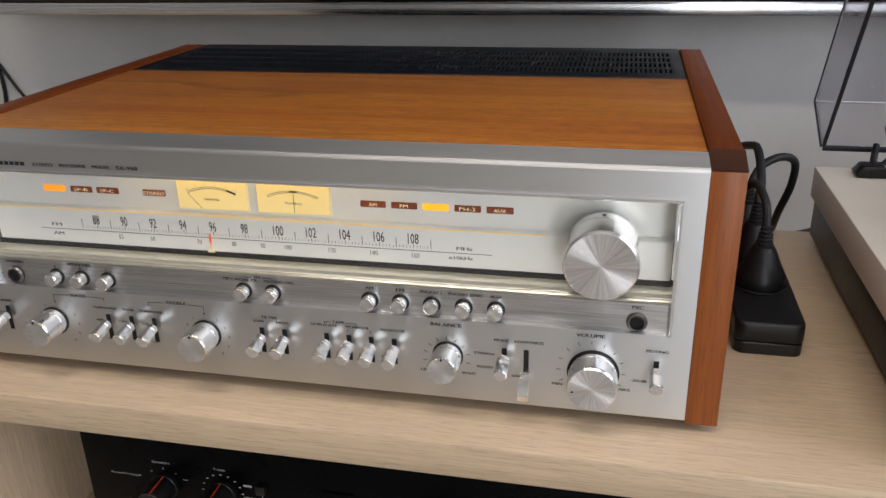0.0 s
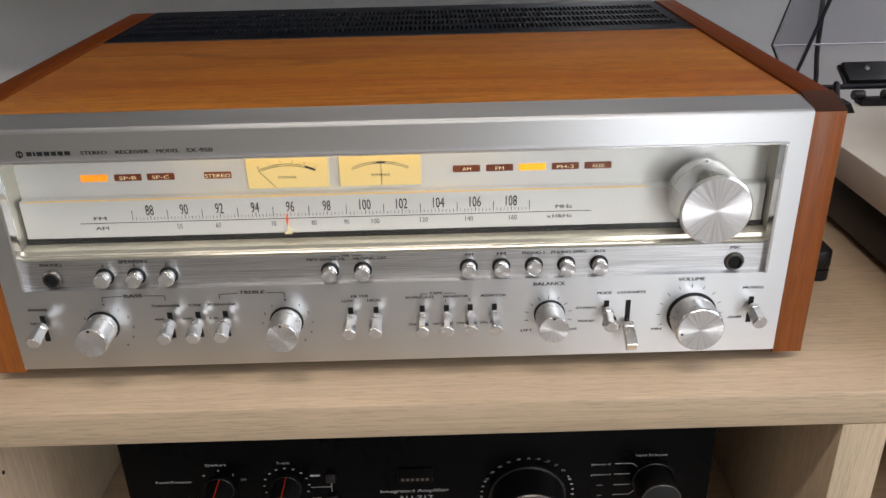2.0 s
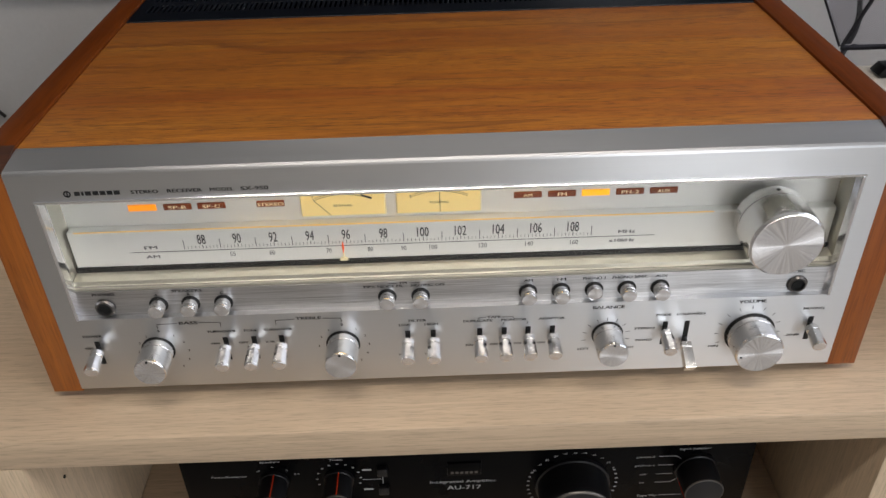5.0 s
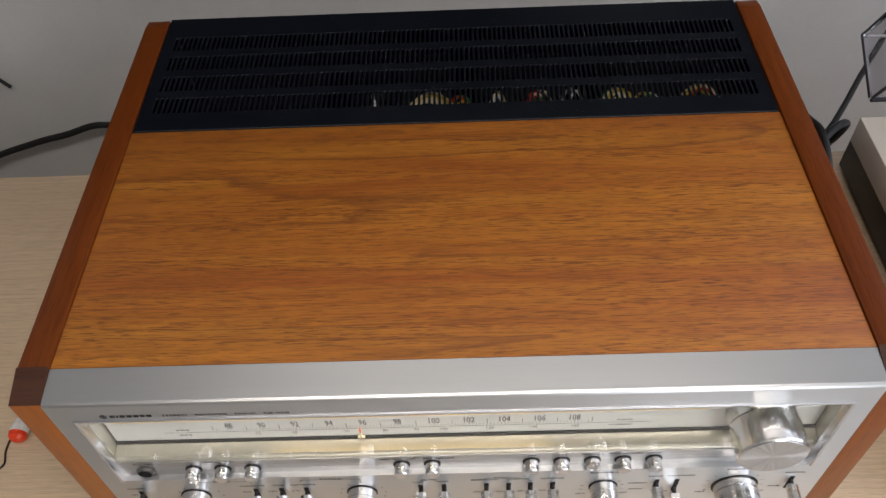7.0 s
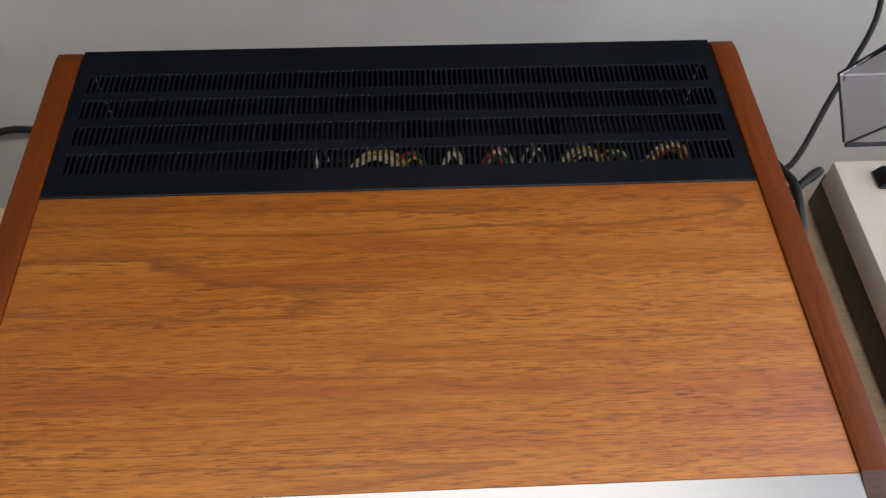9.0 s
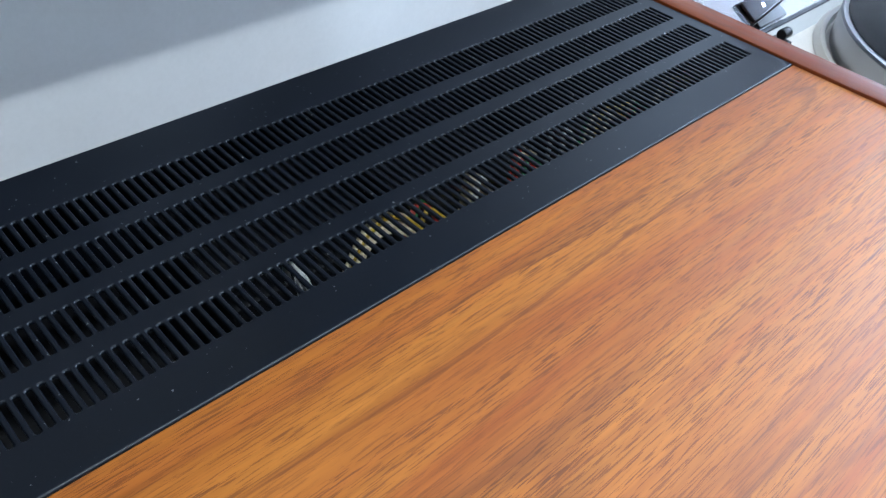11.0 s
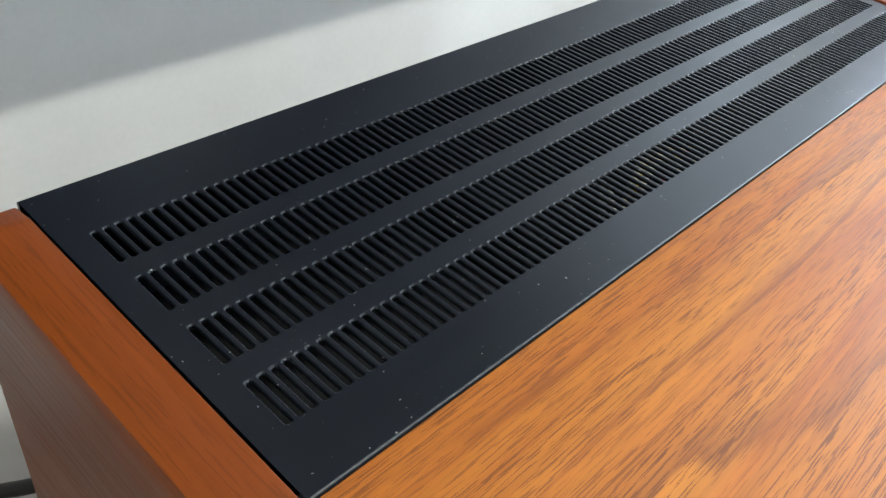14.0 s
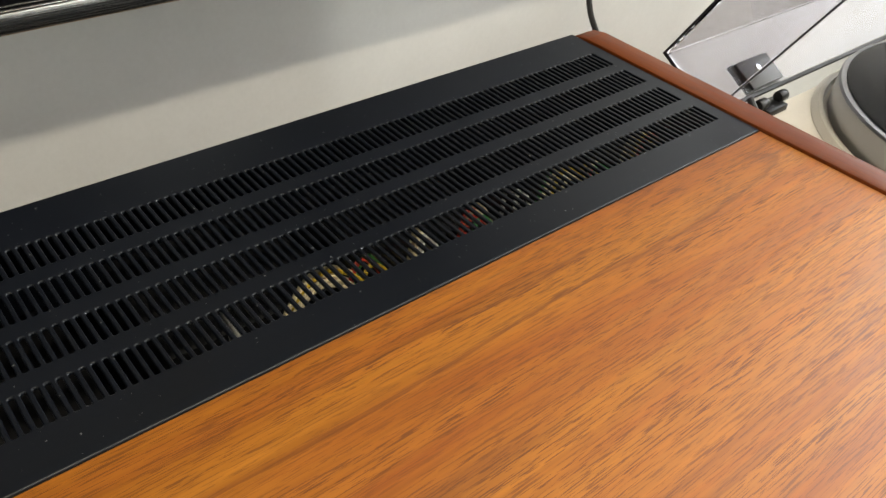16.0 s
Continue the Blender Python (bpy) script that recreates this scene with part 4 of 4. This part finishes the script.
    ptr = part("dial_pointer", bm_prism([(-0.0664, 0.7068), (-0.0660, 0.7068), (-0.0655, 0.7030), (-0.0660, 0.6995), (-0.0664, 0.6995), (-0.0669, 0.7030)], 0.0142, 0.0150, "y"), RED_NEEDLE, T, "small red dial pointer")
    part("pointer_foot", bm_prism([(-0.0685, 0.6940), (-0.0685, 0.6952), (-0.0668, 0.6958), (-0.0664, 0.6990), (-0.0658, 0.6990), (-0.0655, 0.6958), (-0.0638, 0.6952), (-0.0638, 0.6940)], 0.0136, 0.0152, "y"), CREAM_PLASTIC, ptr, "cream pointer foot")
    LIFT[:] = [0.0, 0.0, 0.0]
    return T


receiver()


# ---- integrated amplifier in the compartment below ----
def amplifier():
    ax, y0, z0, z1 = 0.0085, 0.020, 0.405, 0.559
    T = thing("integrated_amplifier", (ax, 0.2, 0.395), "black integrated amplifier with large volume knob on the shelf below", "amplifier")
    F = part("front_panel", bm_box(ax - 0.215, ax + 0.215, y0, y0 + 0.006, z0, z1, 0.0008), AMP_BLACK, T, "satin black front panel")
    part("case", bm_box(ax - 0.213, ax + 0.213, y0 + 0.006, 0.345, z0 + 0.002, z1 - 0.003, 0.0015), BLACK_METAL, T)
    for x in (-0.18, 0.19):
        for y in (0.06, 0.31):
            part("foot", bm_lathe([(0, 0.395), (0.016, 0.395), (0.018, 0.4065), (0, 0.4065)], "z", (x, y, 0), 20), RUBBER, T)
    yp = y0 - 0.00015

    def words(text, x, z, h, w=None):
        part("lettering", bm_letters(text, x, z, h, yp, w), WHITE_INK, F)

    def line(xa, za, xb, zb, w=0.0005):
        part("printed_line", bm_line(xa, za, xb, zb, yp, w), WHITE_INK, F)

    def bars(x, z, w, h=0.0022):
        part("print_bar", bm_box(x - w / 2, x + w / 2, yp, yp + 0.0002, z - h / 2, z + h / 2), WHITE_INK, F)

    def amp_knob(name, x, z, r, L, angle, mark):
        bm = bm_lathe([(0, y0), (r * 1.06, y0), (r * 1.06, y0 - 0.003), (r, y0 - 0.0035), (r * 0.97, y0 - L + 0.0012), (r * 0.93, y0 - L + 0.0002), (r * 0.9, y0 - L), (0, y0 - L + 0.0004)], "y", (x, 0, z), 40)
        k = part(name, bm, BLACK_PLASTIC, T, "round black knob", at=(x, y0, z))
        part("rim", bm_lathe([(r * 0.965, y0 - L + 0.0012), (r * 0.94, y0 - L + 0.0001), (r * 0.90, y0 - L - 0.0001), (r * 0.90, y0 - L + 0.0002)], "y", (x, 0, z), 48), SOCKET_GREY, k, "fine grey metal rim", at=(x, y0 - L, z))
        if mark:
            a = radians(angle)
            q = Vector((math.sin(a), 0, math.cos(a)))
            p0, p1 = Vector((x, y0 - 0.003, z)) + q * (r * 1.005), Vector((x, y0 - L + 0.001, z)) + q * (r * 0.985)
            part("index_line", bm_tube([p0, p1], 0.00045, 6, 1, smooth_path=False), RED_PLASTIC, k, "red index line", at=tuple(p0))
        return k
    words("Speakers", -0.1392, 0.5105, 0.0022, 0.0150)
    words("A", -0.1380, 0.5050, 0.0018)
    words("off", -0.1490, 0.5010, 0.0016)
    words("B", -0.1275, 0.5010, 0.0016)
    words("A+B", -0.1205, 0.4965, 0.0016)
    words("Treble", -0.0900, 0.5105, 0.0022, 0.0100)
    for i in range(11):
        a = radians(-110 + 22 * i)
        bars(-0.0895 + 0.0165 * math.sin(a), 0.4890 + 0.0165 * math.cos(a), 0.0018, 0.0009)
        bars(-0.0895 + 0.0165 * math.sin(a), 0.4290 + 0.0165 * math.cos(a), 0.0018, 0.0009)
    words("Power/Protector", -0.1715, 0.4955, 0.0022, 0.0265)
    words("Bass", -0.0890, 0.4515, 0.0022, 0.0085)
    amp_knob("speaker_selector", -0.1385, 0.4890, 0.0106, 0.024, 8, True)
    amp_knob("treble_knob", -0.0895, 0.4890, 0.0106, 0.024, 4, True)
    amp_knob("bass_knob", -0.0890, 0.4290, 0.0106, 0.024, 0, True)
    for z in (0.4975, 0.4765):
        part("push_key", bm_box(-0.0600, -0.0525, y0 - 0.004, y0 + 0.001, z - 0.004, z + 0.004, 0.0006), BLACK_PLASTIC, T, "small square black key")
    bars(-0.0680, 0.4980, 0.0070, 0.0016)
    bars(-0.0680, 0.4760, 0.0070, 0.0016)
    line(-0.0720, 0.4872, -0.0565, 0.4872)
    line(-0.0565, 0.4825, -0.0565, 0.4920)
    part("badge", bm_box(-0.0075, 0.0180, y0 - 0.0016, y0 + 0.001, 0.4895, 0.5030, 0.0004), AMP_BLACK, F, "glossy black maker's badge")
    for i in range(6):
        part("badge_mark", bm_box(-0.0050 + i * 0.0036, -0.0026 + i * 0.0036, y0 - 0.0018, y0 - 0.0015, 0.4918, 0.4940), SOCKET_GREY, F)
    words("Integrated Amplifier", 0.0045, 0.4812, 0.0028, 0.0505)
    words("AU-717", 0.0050, 0.4742, 0.0044, 0.0260)
    vx, vz = 0.0880, 0.4745
    amp_knob("volume_knob", vx, vz, 0.0270, 0.030, 0, False)
    for i, t in enumerate(("-30", "-29", "-25", "-20", "-18", "-16", "-14", "-12", "-11", "-10", "-9")):
        a = radians(-62 + 12.4 * i)
        words(t, vx + 0.0340 * math.sin(a), vz + 0.0340 * math.cos(a), 0.0018)
    for i in list(range(8)) + list(range(23, 31)):
        a = radians(-125 + 250 * i / 30)
        bars(vx + 0.0340 * math.sin(a), vz + 0.0340 * math.cos(a), 0.0020, 0.0010)
    words("Volume", 0.0500, 0.4570, 0.0022, 0.0120)
    words("Input Selector", 0.1785, 0.5085, 0.0022, 0.0235)
    for t, z in (("phono-2", 0.5010), ("phono-1", 0.4915), ("tuner", 0.4815), ("aux", 0.4720)):
        words(t, 0.1420, z, 0.0017, 0.0020 * len(t) if len(t) > 5 else None)
    line(0.1520, 0.5012, 0.1650, 0.5012)
    line(0.1650, 0.5012, 0.1690, 0.4975)
    line(0.1520, 0.4915, 0.1640, 0.4915)
    line(0.1520, 0.4815, 0.1640, 0.4815)
    line(0.1520, 0.4720, 0.1640, 0.4720)
    line(0.1640, 0.4720, 0.1680, 0.4755)
    amp_knob("input_selector", 0.1810, 0.4870, 0.0150, 0.024, -120, True)
    words("Tape Play", 0.1475, 0.4565, 0.0022, 0.0160)
    line(0.1570, 0.4567, 0.1745, 0.4567)
    words("Copy", 0.1785, 0.4490, 0.0022)
    words("source", 0.1330, 0.4465, 0.0016)
    part("push_key", bm_box(0.1440, 0.1510, y0 - 0.004, y0 + 0.001, 0.4420, 0.4495, 0.0006), BLACK_PLASTIC, T)
    words("Filters", 0.0140, 0.4468, 0.0022)
    line(0.0020, 0.4470, 0.0085, 0.4470)
    line(0.0195, 0.4470, 0.0260, 0.4470)
    words("Tone", -0.1700, 0.4440, 0.0020)
    return T


amplifier()


# ---- turntable ----
def turntable():
    x0, x1, y0, y1 = 0.372, 0.812, -0.025, 0.335
    T = thing("turntable", (0.59, 0.155, S), "cream turntable, black base, open smoked dust cover, on the sideboard", "turntable")
    part("plinth", bm_box(x0 - 0.003, x1, y0, y1 - 0.006, 0.6490, 0.6775, 0.0018), STONE_CREAM, T, "cream mineral plinth")
    part("base", bm_box(x0 + 0.004, x1 - 0.004, y0 + 0.004, y1 + 0.004, 0.6080, 0.6488, 0.001), BLACK_PLASTIC, T, "black base")
    for x in (x0 + 0.04, x1 - 0.04):
        for y in (y0 + 0.04, y1 - 0.04):
            part("foot", bm_lathe([(0, S), (0.022, S), (0.024, 0.6085), (0, 0.6085)], "z", (x, y, 0), 28), RUBBER, T)
    cx, cy = 0.580, 0.163
    part("platter_ring", bm_lathe([(0.160, 0.6770), (0.170, 0.6770), (0.1705, 0.6785), (0.166, 0.6830), (0.162, 0.6832), (0.1605, 0.6775)], "z", (cx, cy, 0), 72), STONE_CREAM, T, "raised cream ring")
    p = part("platter", bm_lathe([(0.0, 0.6790), (0.1560, 0.6790), (0.1575, 0.6800), (0.1575, 0.7055), (0.1560, 0.7075), (0.1520, 0.7080), (0.1500, 0.7068), (0.0, 0.7068)], "z", (cx, cy, 0), 128), PLATTER, T, "satin metal platter")
    rings = [(0.0, 0.7074), (0.1515, 0.7082), (0.1523, 0.7086), (0.1515, 0.7090), (0.052, 0.7090), (0.050, 0.7087), (0.0, 0.7087)]
    part("platter_mat", bm_lathe([(0.0, 0.7069), (0.1500, 0.7069), (0.1495, 0.7073), (0.0, 0.7073)], "z", (cx, cy, 0), 96), RUBBER, p, "black rubber mat", at=(cx, cy, 0.707))
    part("record", bm_lathe(rings, "z", (cx, cy, 0), 128), VINYL, p, "glossy black record", at=(cx, cy, 0.7072))
    part("spindle", bm_lathe([(0.0, 0.7087), (0.0035, 0.7087), (0.0035, 0.718), (0.0, 0.720)], "z", (cx, cy, 0), 16), CHROME, p)
    # clamp block near the rear corner
    part("clamp_block", bm_prism([(0.399, 0.6776), (0.3955, 0.6805), (0.4015, 0.6880), (0.4190, 0.6880), (0.4250, 0.6776)], 0.296, 0.314, "y", 0.0010, 2), BLACK_PLASTIC, T, "black block with a hole")
    part("clamp_hole", bm_lathe([(0, 0.2954), (0.0036, 0.2953), (0.0042, 0.2962), (0, 0.2964)], "y", (0.411, 0, 0.6822), 20), BLACK_HOLE, T)
    part("strut", bm_tube([(0.411, 0.305, 0.684), (0.413, 0.314, 0.690), (0.417, 0.327, 0.699)], 0.0030, 10, 4), BLACK_PLASTIC, T, "black strut up to the dust cover")
    # dust cover, swung open
    piv = Vector((0, 0.335, 0.6935))
    th = radians(60)
    wall = Vector((0, math.sin(th), math.cos(th)))
    up = Vector((0, -math.cos(th), math.sin(th)))
    H, D, t = 0.061, 0.345, 0.0032
    lx0, lx1 = 0.3735, 0.8105
    rot = Matrix((Vector((1, 0, 0)), up, wall)).transposed().to_4x4()
    M = Matrix.Translation(piv) @ rot

    def swing(bm):
        bm.transform(M)
        bmesh.ops.reverse_faces(bm, faces=bm.faces[:])

    def slab(a0, a1, u0, u1, w0, w1, name, label=""):
        bm = bm_box(a0, a1, u0, u1, w0, w1, 0.0006, 1)
        swing(bm)
        ob = part(name, bm, ACRYLIC, cover, label, smooth=False)
        ob.visible_shadow = False
        return ob

    def rim(a0, a1, u0, u1, w0, w1):
        bm = bm_box(a0, a1, u0, u1, w0, w1, 0.0003, 1)
        swing(bm)
        part("cover_edge", bm, ACRYLIC_EDGE, cover, "dark acrylic edge", smooth=False)
    bm = bm_box(lx0, lx1, 0.0, t, 0.0, H - t, 0.0006, 1)
    swing(bm)
    cover = part("dust_cover", bm, ACRYLIC, T, "open smoked acrylic dust cover", smooth=False)
    cover.visible_shadow = False
    slab(lx0, lx1, 0.0, D, H - t, H, "cover_top")
    slab(lx0, lx0 + t, t, D, 0.0, H - t, "cover_side")
    slab(lx1 - t, lx1, t, D, 0.0, H - t, "cover_side")
    slab(lx0 + t, lx1 - t, D - t, D, 0.0, H - t, "cover_front")
    e = 0.0012
    rim(lx0, lx0 + t, t, D, -e, 0.0)
    rim(lx1 - t, lx1, t, D, -e, 0.0)
    rim(lx0 + 0.001, lx1 - 0.001, -0.0015, t, -0.0032, -0.0001)
    rim(lx0 - e, lx0, 0.0, D, H - 0.002, H)
    rim(lx0 - e, lx0, 0.0, t, 0.0, H)
    bm = bm_box(lx0, lx1, -0.0009, 0.0012, H - 0.0012, H + 0.0009, 0.0004, 1)
    swing(bm)
    part("cover_fold", bm, ACRYLIC_FOLD, cover, "folded edge, its highlight put into a pale colour", smooth=False)
    # hinges
    for hx in (0.455, 0.735):
        bm = bm_box(hx - 0.024, hx + 0.024, -0.004, 0.0, 0.002, 0.030, 0.0012)
        swing(bm)
        h = part("hinge", bm, BLACK_PLASTIC, T, "black hinge plate")
        bm = bm_box(hx - 0.022, hx + 0.022, t, t + 0.003, 0.002, 0.028, 0.0010)
        swing(bm)
        part("hinge_plate", bm, BLACK_PLASTIC, h)
        for bx in (hx - 0.0145, hx + 0.0145):
            part("hinge_barrel", bm_lathe([(0, bx - 0.0055), (0.0042, bx - 0.0055), (0.0048, bx - 0.0045), (0.0048, bx + 0.0045), (0.0042, bx + 0.0055), (0, bx + 0.0055)], "x", (0, 0.327, 0.6868), 24), BLACK_PLASTIC, h, at=(bx, 0.327, 0.687))
        part("hinge_foot", bm_box(hx - 0.014, hx + 0.014, 0.318, 0.334, 0.6776, 0.6835, 0.001), BLACK_PLASTIC, h)
        bm = bm_lathe([(0.0, t + 0.003), (0.0028, t + 0.0031), (0.0024, t + 0.0042), (0.0, t + 0.0043)], "y", (hx, 0, 0.018), 14)
        swing(bm)
        part("screw", bm, CHROME, h)
    return T


turntable()


# ---- power strip, plugs and cords ----
def power_strip():
    x0, x1, y0, y1 = 0.2835, 0.3315, 0.108, 0.345
    T = thing("power_strip", ((x0 + x1) / 2, 0.2, S), "black power strip lying between receiver and turntable", "power strip")
    
    def shell(inset):
        r, pts = 0.0075, []
        for cx, cy, a0 in ((x1 - r, y1 - r, 0), (x0 + r, y1 - r, 90), (x0 + r, y0 + r, 180), (x1 - r, y0 + r, 270)):
            pts += [(cx + (r - inset) * math.cos(radians(a0 + 15 * i)), cy + (r - inset) * math.sin(radians(a0 + 15 * i))) for i in range(7)]
        return pts
    part("lower_shell", bm_prism(shell(0.0003), S, S + 0.0092, "z", 0.0006, 1), BLACK_PLASTIC, T)
    part("upper_shell", bm_prism(shell(0.0), S + 0.0096, S + 0.0255, "z", 0.0021, 3), BLACK_PLASTIC, T)
    for y in (0.175, 0.225, 0.275):
        part("socket", bm_lathe([(0, S + 0.024), (0.019, S + 0.024), (0.0205, S + 0.0262), (0.0195, S + 0.0268), (0.0185, S + 0.0255), (0, S + 0.0252)], "z", ((x0 + x1) / 2, y, 0), 32), BLACK_PLASTIC, T)
    return T


power_strip()


def plug(at, cord, label, r=0.0032):
    x, y, z = at
    T = thing("power_plug", at, label, "plug", group="plugs in the power strip")
    part("plug_body", bm_lathe([(0, z), (0.0175, z), (0.0185, z + 0.003), (0.0180, z + 0.010), (0.0135, z + 0.018), (0.0105, z + 0.026), (0.0075, z + 0.032), (0, z + 0.033)], "z", (x, y, 0), 24), BLACK_PLASTIC, T)
    rib = [(0, z + 0.030), (0.0066, z + 0.030)]
    for i in range(5):
        zz = z + 0.032 + 0.0032 * i
        rib += [(0.0066 - 0.0004 * i, zz), (0.0050 - 0.0003 * i, zz + 0.0008), (0.0050 - 0.0003 * i, zz + 0.0018), (0.0063 - 0.0004 * i, zz + 0.0026)]
    part("strain_relief", bm_lathe(rib + [(0, z + 0.050)], "z", (x, y, 0), 16), RUBBER, T)
    part("cord", bm_tube(cord, r, 10, 8), RUBBER, T, "black mains cord")


plug((0.3075, 0.175, 0.6262), [(0.3075, 0.175, 0.672), (0.3060, 0.185, 0.690), (0.300, 0.215, 0.695), (0.290, 0.26, 0.660), (0.286, 0.31, 0.632), (0.282, 0.36, 0.612), (0.25, 0.385, 0.607)], "round black mains plug with moulded cord")
plug((0.3075, 0.225, 0.6262), [(0.3075, 0.225, 0.674), (0.3100, 0.240, 0.690), (0.310, 0.275, 0.706), (0.306, 0.300, 0.7025), (0.300, 0.335, 0.690), (0.285, 0.378, 0.665), (0.24, 0.395, 0.650)], "black mains plug behind another", 0.0036)
plug((0.3075, 0.275, 0.6262), [(0.3075, 0.275, 0.674), (0.316, 0.285, 0.688), (0.334, 0.300, 0.6930), (0.3485, 0.312, 0.685), (0.350, 0.322, 0.660), (0.345, 0.335, 0.630), (0.346, 0.36, 0.6045), (0.35, 0.40, 0.575), (0.36, 0.45, 0.50), (0.37, 0.50, 0.36)], "black mains plug with a looping cord", 0.0036)
single("antenna_cord", bm_tube([(0.300, 0.385, 0.560), (0.340, 0.388, 0.580), (0.380, 0.400, 0.584), (0.402, 0.420, 0.584), (0.425, 0.450, 0.590), (0.447, 0.480, 0.604), (0.479, 0.520, 0.620), (0.505, 0.556, 0.640), (0.515, 0.590, 0.70), (0.515, 0.600, 0.95)], 0.0032, 10, 10),
       RUBBER, "black cord rising along the wall behind the turntable", "cable", at=(0.38, 0.40, 0.584))
single("speaker_cord", bm_tube([(-0.16, 0.385, 0.640), (-0.22, 0.43, 0.56), (-0.30, 0.53, 0.49), (-0.38, 0.585, 0.472), (-0.444, 0.59, 0.471), (-0.480, 0.59, 0.472), (-0.522, 0.59, 0.458), (-0.573, 0.59, 0.444), (-0.66, 0.59, 0.41), (-0.78, 0.59, 0.33)], 0.0044, 12, 10),
       RUBBER, "thick black cord hanging behind the sideboard", "cable", at=(-0.44, 0.59, 0.47))
single("thin_cord", bm_tube([(-0.57, 0.603, 0.530), (-0.62, 0.603, 0.592), (-0.668, 0.603, 0.651), (-0.695, 0.603, 0.690), (-0.76, 0.603, 0.80)], 0.0024, 8, 8),
       RUBBER, "thin black cord against the wall", "cable", at=(-0.668, 0.603, 0.651))
single("thin_cord", bm_tube([(-0.715, 0.602, 0.52), (-0.710, 0.602, 0.60), (-0.707, 0.602, 0.645), (-0.705, 0.602, 0.69), (-0.72, 0.602, 0.80)], 0.003, 8, 8),
       RUBBER, "thin black cord against the wall", "cable", at=(-0.707, 0.602, 0.645))

# ---- television on the wall ----
_tv = thing("television", (0.1, 0.53, 0.79), "dark wall-mounted television with a silver lower bezel", "television")
part("lower_bezel", bm_box(-0.62, 0.82, 0.5180, 0.5500, 0.7865, 0.8010, 0.0015), SILVER, _tv, "silver lower bezel")
part("bezel_lip", bm_box(-0.62, 0.82, 0.5165, 0.5185, 0.7995, 0.8012, 0.0003), CHROME, _tv, "bright bezel line")
part("screen", bm_box(-0.62, 0.82, 0.5190, 0.5260, 0.8014, 1.590, 0.001), SCREEN, _tv, "dark glossy screen")
part("rear_shell", bm_box(-0.60, 0.80, 0.5262, WALL_Y - 0.004, 0.8014, 1.585, 0.004), BLACK_PLASTIC, _tv)

# ---- small things ----
_b = thing("cord_bobble", (-0.350, 0.072, S), "small red and white plastic bobble on a thin black cord", "cord bobble")
part("red_half", bm_lathe([(0, -0.0065), (0.0042, -0.0062), (0.0068, -0.0035), (0.0072, 0.0), (0, 0.0)], "y", (-0.3505, 0.0690, S + 0.0073), 24), RED_PLASTIC, _b, "red plastic half")
part("white_half", bm_lathe([(0, 0.0001), (0.0072, 0.0001), (0.0070, 0.006), (0.0052, 0.0105), (0, 0.0118)], "y", (-0.3505, 0.0690, S + 0.0073), 24), WHITE_PLASTIC, _b, "white plastic half")
part("cord", bm_tube([(-0.3505, 0.080, S + 0.0075), (-0.352, 0.083, S + 0.006), (-0.358, 0.074, S + 0.0012), (-0.3595, 0.058, S + 0.0010), (-0.357, 0.046, S + 0.0010), (-0.362, 0.040, S + 0.0010), (-0.366, 0.028, S + 0.001), (-0.375, 0.012, S + 0.001), (-0.395, -0.004, S + 0.001)], 0.0008, 6, 8), RUBBER, _b, "thin black cord")
_c = thing("white_case", (0.49, 0.13, 0.395), "rounded white plastic case in the next compartment", "plastic case")
_bm = bm_box(0.428, 0.56, 0.055, 0.22, 0.398, 0.495, 0.018, 4)
for _v in _bm.verts:
    _f = max(0.0, (0.44 - _v.co.z) / 0.042)
    _v.co.x += (0.494 - _v.co.x) * 0.16 * _f * _f
    _v.co.y += (0.1375 - _v.co.y) * 0.16 * _f * _f
part("shell", _bm, WHITE_PLASTIC, _c)
part("foot_ring", bm_box(0.448, 0.540, 0.08, 0.195, 0.395, 0.399), RUBBER, _c)
